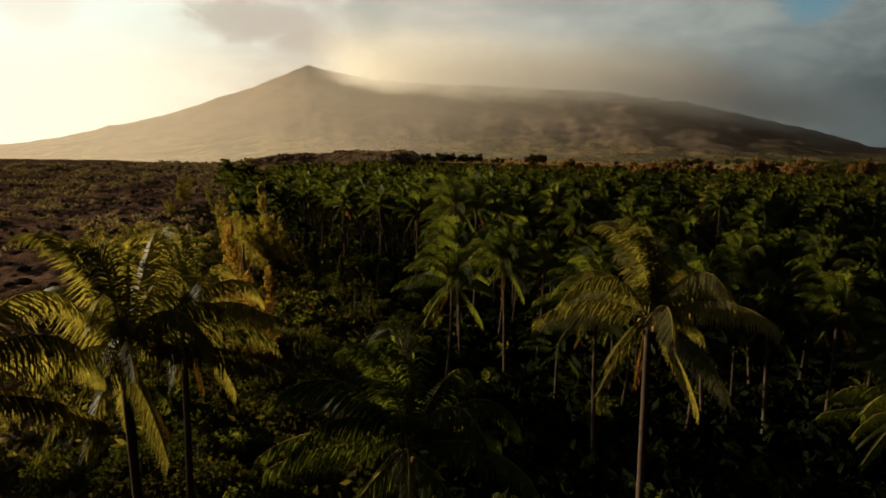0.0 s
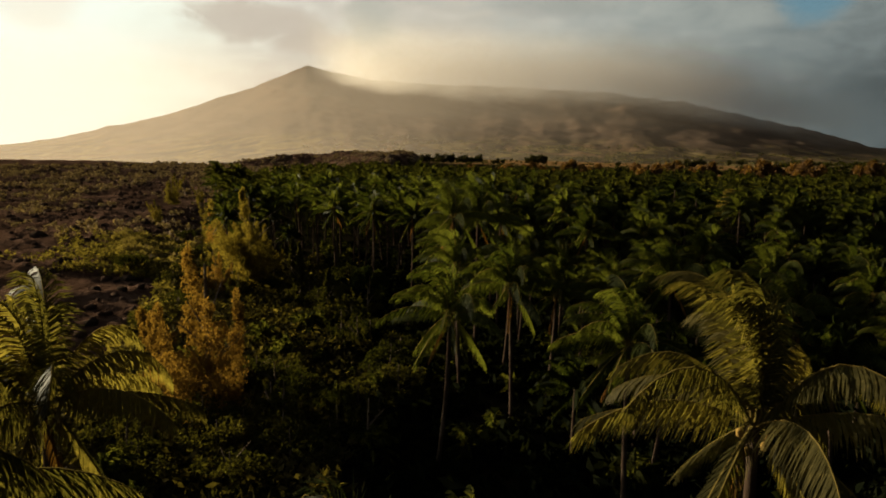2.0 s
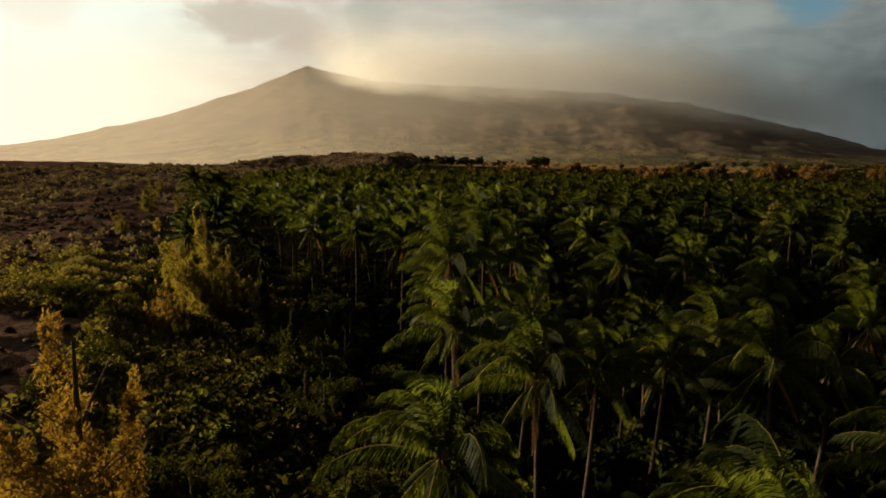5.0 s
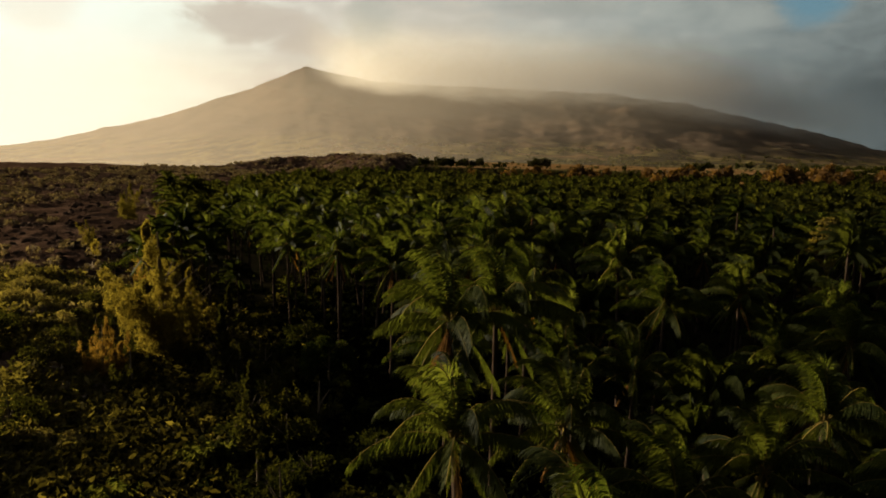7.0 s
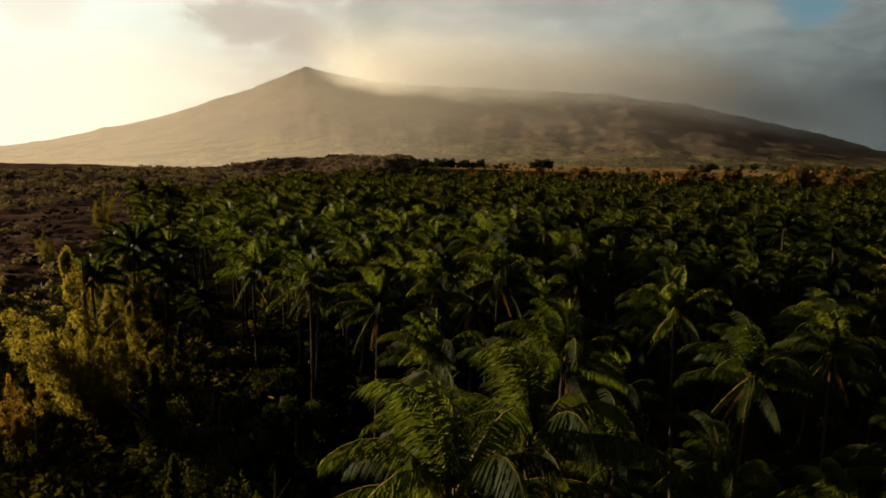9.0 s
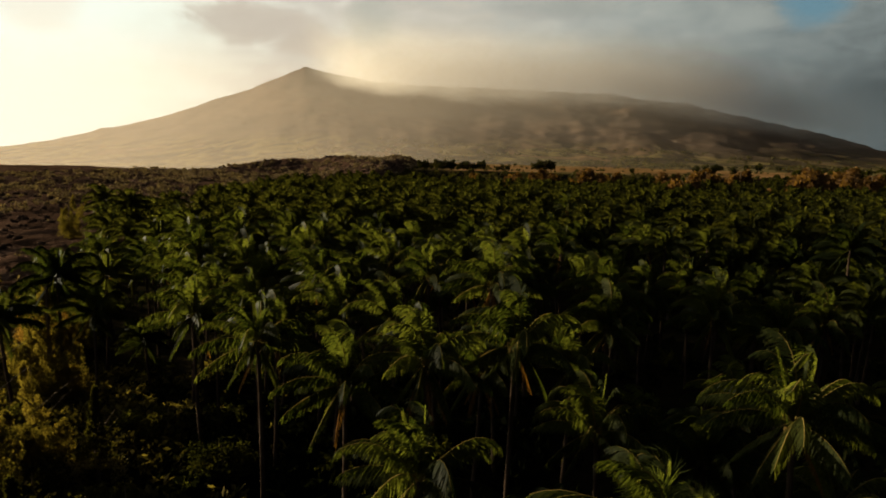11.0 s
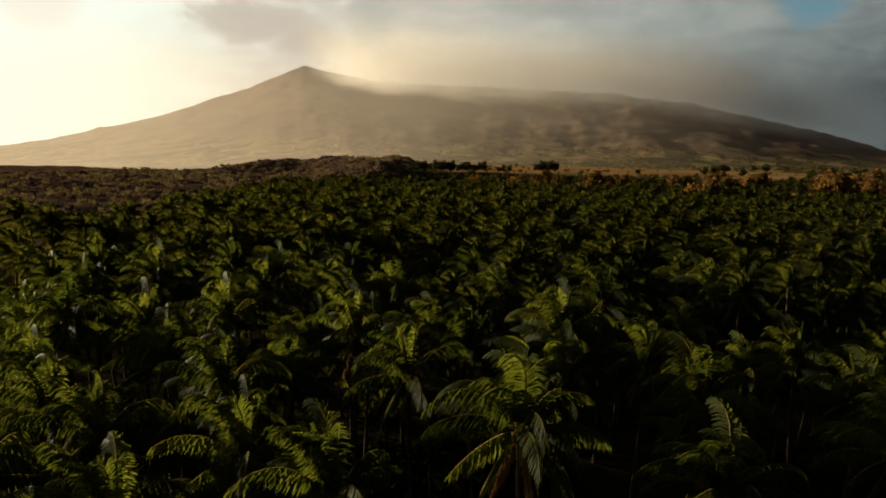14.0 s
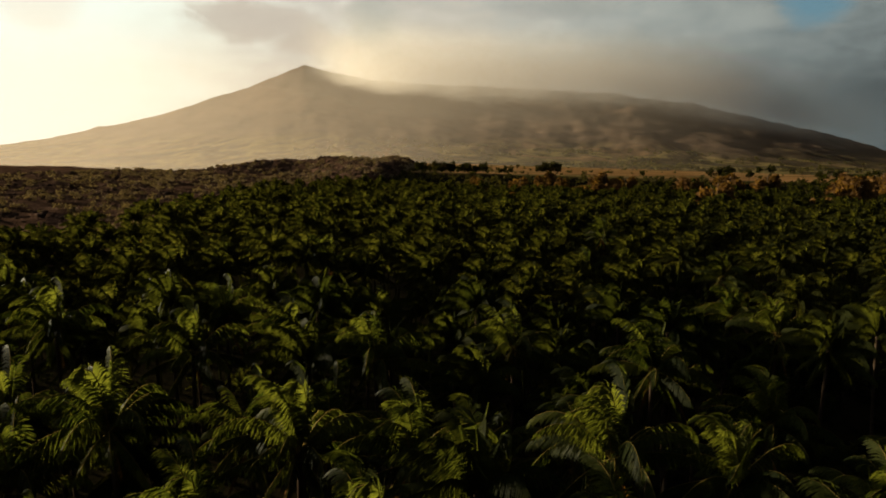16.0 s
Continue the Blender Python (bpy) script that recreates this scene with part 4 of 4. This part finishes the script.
scatter_stuff("lava_scrub", dots, [clump(i, 38, 0.36) for i in range(5)], SCRUB_LEAF, "pale dry scrub tufts dotted over dark lava", "scrub", 1)

heath = []
while len(heath) < 3800:
    y = rng.uniform(42, 168)
    x = float(lava_edge(y)) + rng.gauss(-2, 13)
    if x < -3 - 0.07 * y and (y > 125 or x > lava_edge(y) - 9):
        heath.append((x, y, (lava_top(x, y) if x < lava_edge(y) else float(ground_z(x, y))) + 0.1, rng.uniform(0.7, 1.9)))
scatter_stuff("heath", heath, [clump(i + 40, 26, 0.27) for i in range(5)], HEATH_LEAF, "low dull brown-green scrub along the lava margin", "scrub", 6)

# a greener thicket between the lava and the grove
thicket = []
while len(thicket) < 1000:
    y = rng.uniform(38, 150)
    x = float(lava_edge(y)) + rng.uniform(3, 24)
    if x < -2 - 0.075 * y and noise.noise(Vector((x * 0.06, y * 0.06, 3))) > -0.25:
        thicket.append((x, y, (lava_top(x, y) if x < lava_edge(y) else float(ground_z(x, y))) + 0.2, rng.uniform(0.9, 2.4)))
scatter_stuff("thicket", thicket, [clump(i + 50, 44, 0.20) for i in range(6)], THICKET_LEAF, "tangled olive-green thicket between lava and palms", "scrub", 7)

# undergrowth beneath the palms, shade put into its leaf colour, with young palms in it
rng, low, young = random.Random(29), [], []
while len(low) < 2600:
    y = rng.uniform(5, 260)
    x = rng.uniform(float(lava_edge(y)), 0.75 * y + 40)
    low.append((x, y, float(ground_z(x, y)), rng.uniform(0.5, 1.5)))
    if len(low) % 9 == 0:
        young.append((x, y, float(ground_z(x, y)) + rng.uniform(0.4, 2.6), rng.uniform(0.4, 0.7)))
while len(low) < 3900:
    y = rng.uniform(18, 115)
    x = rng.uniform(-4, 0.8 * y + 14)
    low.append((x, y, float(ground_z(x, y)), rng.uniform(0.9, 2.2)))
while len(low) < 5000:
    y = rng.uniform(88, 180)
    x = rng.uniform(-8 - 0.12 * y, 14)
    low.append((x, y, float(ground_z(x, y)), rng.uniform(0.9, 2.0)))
scatter_stuff("undergrowth", low, [clump(20 + i, 20, 0.42) for i in range(5)], PAINTED_SHADE_LEAF, "tangled undergrowth between palm trunks, its leaves painted near black as shade", "undergrowth", 2)
scatter_stuff("young_palms", young, [crown_shape(random.Random(90 + i), 14, 0.5, SPARSE) for i in range(4)], PALM_LEAF_FAR, "young palms in the shade under the grove", "young palms", 3)

# far trees on the open fields
far_tree = bush("field_tree", "small dark round tree standing on the dry fields", "tree", 61, 13.5, 5.4, 900, 0.9, FIELD_LEAF, "round", "field trees")
far_tree.matrix_basis = spot(10.9, 816, 0, 1.0, 0.3)
rng = random.Random(31)
for i in range(13):
    copy_thing(far_tree, spot(-22 + 5.6 * i + rng.uniform(-2, 2), 816 + rng.uniform(-8, 8), rng.uniform(0, 360), rng.uniform(0.55, 1.0), 0.3))
for i in range(6):
    copy_thing(far_tree, spot(122 + 5.5 * i + rng.uniform(-2, 2), 945 + rng.uniform(-6, 6), rng.uniform(0, 360), rng.uniform(0.7, 1.3), 0.3))
for x, y, s in ((74, 880, 0.7), (82, 884, 0.6), (69, 878, 0.5), (579, 1252, 1.2), (560, 1258, 1.0), (470, 1180, 1.1), (480, 1184, 0.9), (430, 1100, 0.9), (249, 919, 0.6), (350, 960, 1.0),
                (364, 963, 1.1), (372, 958, 0.8), (392, 940, 0.9), (620, 1260, 1.0), (700, 1280, 1.2), (720, 1284, 1.0), (330, 870, 0.8), (520, 1010, 0.9), (548, 1014, 1.0), (600, 1030, 0.8)):
    copy_thing(far_tree, spot(x, y, x * 13 % 360, s, 0.3))
rng, hedge = random.Random(37), []
for i in range(2600):
    y = rng.uniform(605, 800) if i % 3 else rng.uniform(650, 1300)
    x = rng.uniform(-0.25 * y, 0.85 * y)
    if noise.noise(Vector((x * 0.006, y * 0.02, 2))) > 0.12 or y < 790:
        hedge.append((x, y, float(ground_z(x, y)), rng.uniform(1.2, 3.6)))
scatter_stuff("field_scrub", hedge, [clump(70 + i, 18, 0.6) for i in range(4)], FAR_LEAF, "low dark scrub and hedges on the far fields", "scrub", 4)

rng, woods = random.Random(43), []
mount = bpy.data.objects["mountain"]
while len(woods) < 800:
    rr, az = 1380 + 950 * rng.random() ** 1.6, radians(rng.uniform(-13, 40))
    x, y = 1 + rr * math.sin(az), 55 + rr * math.cos(az)
    if noise.noise(Vector((x * 0.0035, y * 0.009, 4))) + 0.25 * noise.noise(Vector((x * 0.02, y * 0.03, 1))) < 0.10:
        continue
    hit, place, normal, index = mount.ray_cast((x, y, 2000), (0, 0, -1))
    if hit:
        woods.append((x, y, place.z - 0.5, rng.uniform(3.0, 7.5)))
scatter_stuff("slope_woods", woods, [clump(80 + i, 16, 0.5) for i in range(4)], FAR_LEAF, "far strips of wood and hedge on the lower slopes", "woods", 5)

# boulders at the near edge of the lava
rng = random.Random(41)


def boulder_shape(seed):
    bm = bmesh.new()
    bmesh.ops.create_icosphere(bm, subdivisions=2, radius=1.0)
    for p in bm.verts:
        p.co *= 1 + 0.45 * noise.noise(p.co * 1.3 + Vector((seed * 5.1, 0, 0))) + 0.15 * noise.noise(p.co * 3.7 + Vector((0, seed, 0)))
        p.co.z *= 0.7
    me = bpy.data.meshes.new("boulder")
    bm.to_mesh(me)
    bm.free()
    me.materials.append(BOULDER)
    return me


def chunk_shape(seed):
    """A small broken block of lava."""
    r = random.Random(seed)
    bm = bmesh.new()
    bmesh.ops.create_icosphere(bm, subdivisions=1, radius=1.0)
    v = np.array([tuple(p.co * r.uniform(0.55, 1.25)) for p in bm.verts]) * (1.0, 1.0, 0.75)
    f = np.array([[p.index for p in face.verts] for face in bm.faces])
    bm.free()
    return v, f


chunks, r = [], random.Random(53)
while len(chunks) < 5200:
    y = 40 + 1050 * r.random() ** 1.25
    x = float(lava_edge(y)) - 3 - 430 * r.random() ** 1.2 * min(1.0, 0.22 + y / 500)
    if x > -0.8 * y - 30 and noise.noise(Vector((x * 0.022, y * 0.022, 11))) > -0.22:
        chunks.append((x, y, lava_top(x, y) + 0.1, r.uniform(0.3, 1.0) * (0.8 + y / 420)))
scatter_stuff("lava_rubble", chunks, [chunk_shape(i) for i in range(8)], RUBBLE, "broken blocks of dark lava strewn over the flow", "rubble", 9)
STONES = [boulder_shape(i) for i in range(4)]
for i in range(110):
    y = rng.uniform(50, 220)
    x = float(lava_edge(y)) - abs(rng.gauss(6, 22))
    ob = tagged(new("lava_boulder", rng.choice(STONES)), "dark jagged lava boulder lying on the flow", "rock", "lava boulders")
    ob.matrix_basis = spot(x, y, rng.uniform(0, 360), rng.uniform(0.5, 1.7), 0.1)
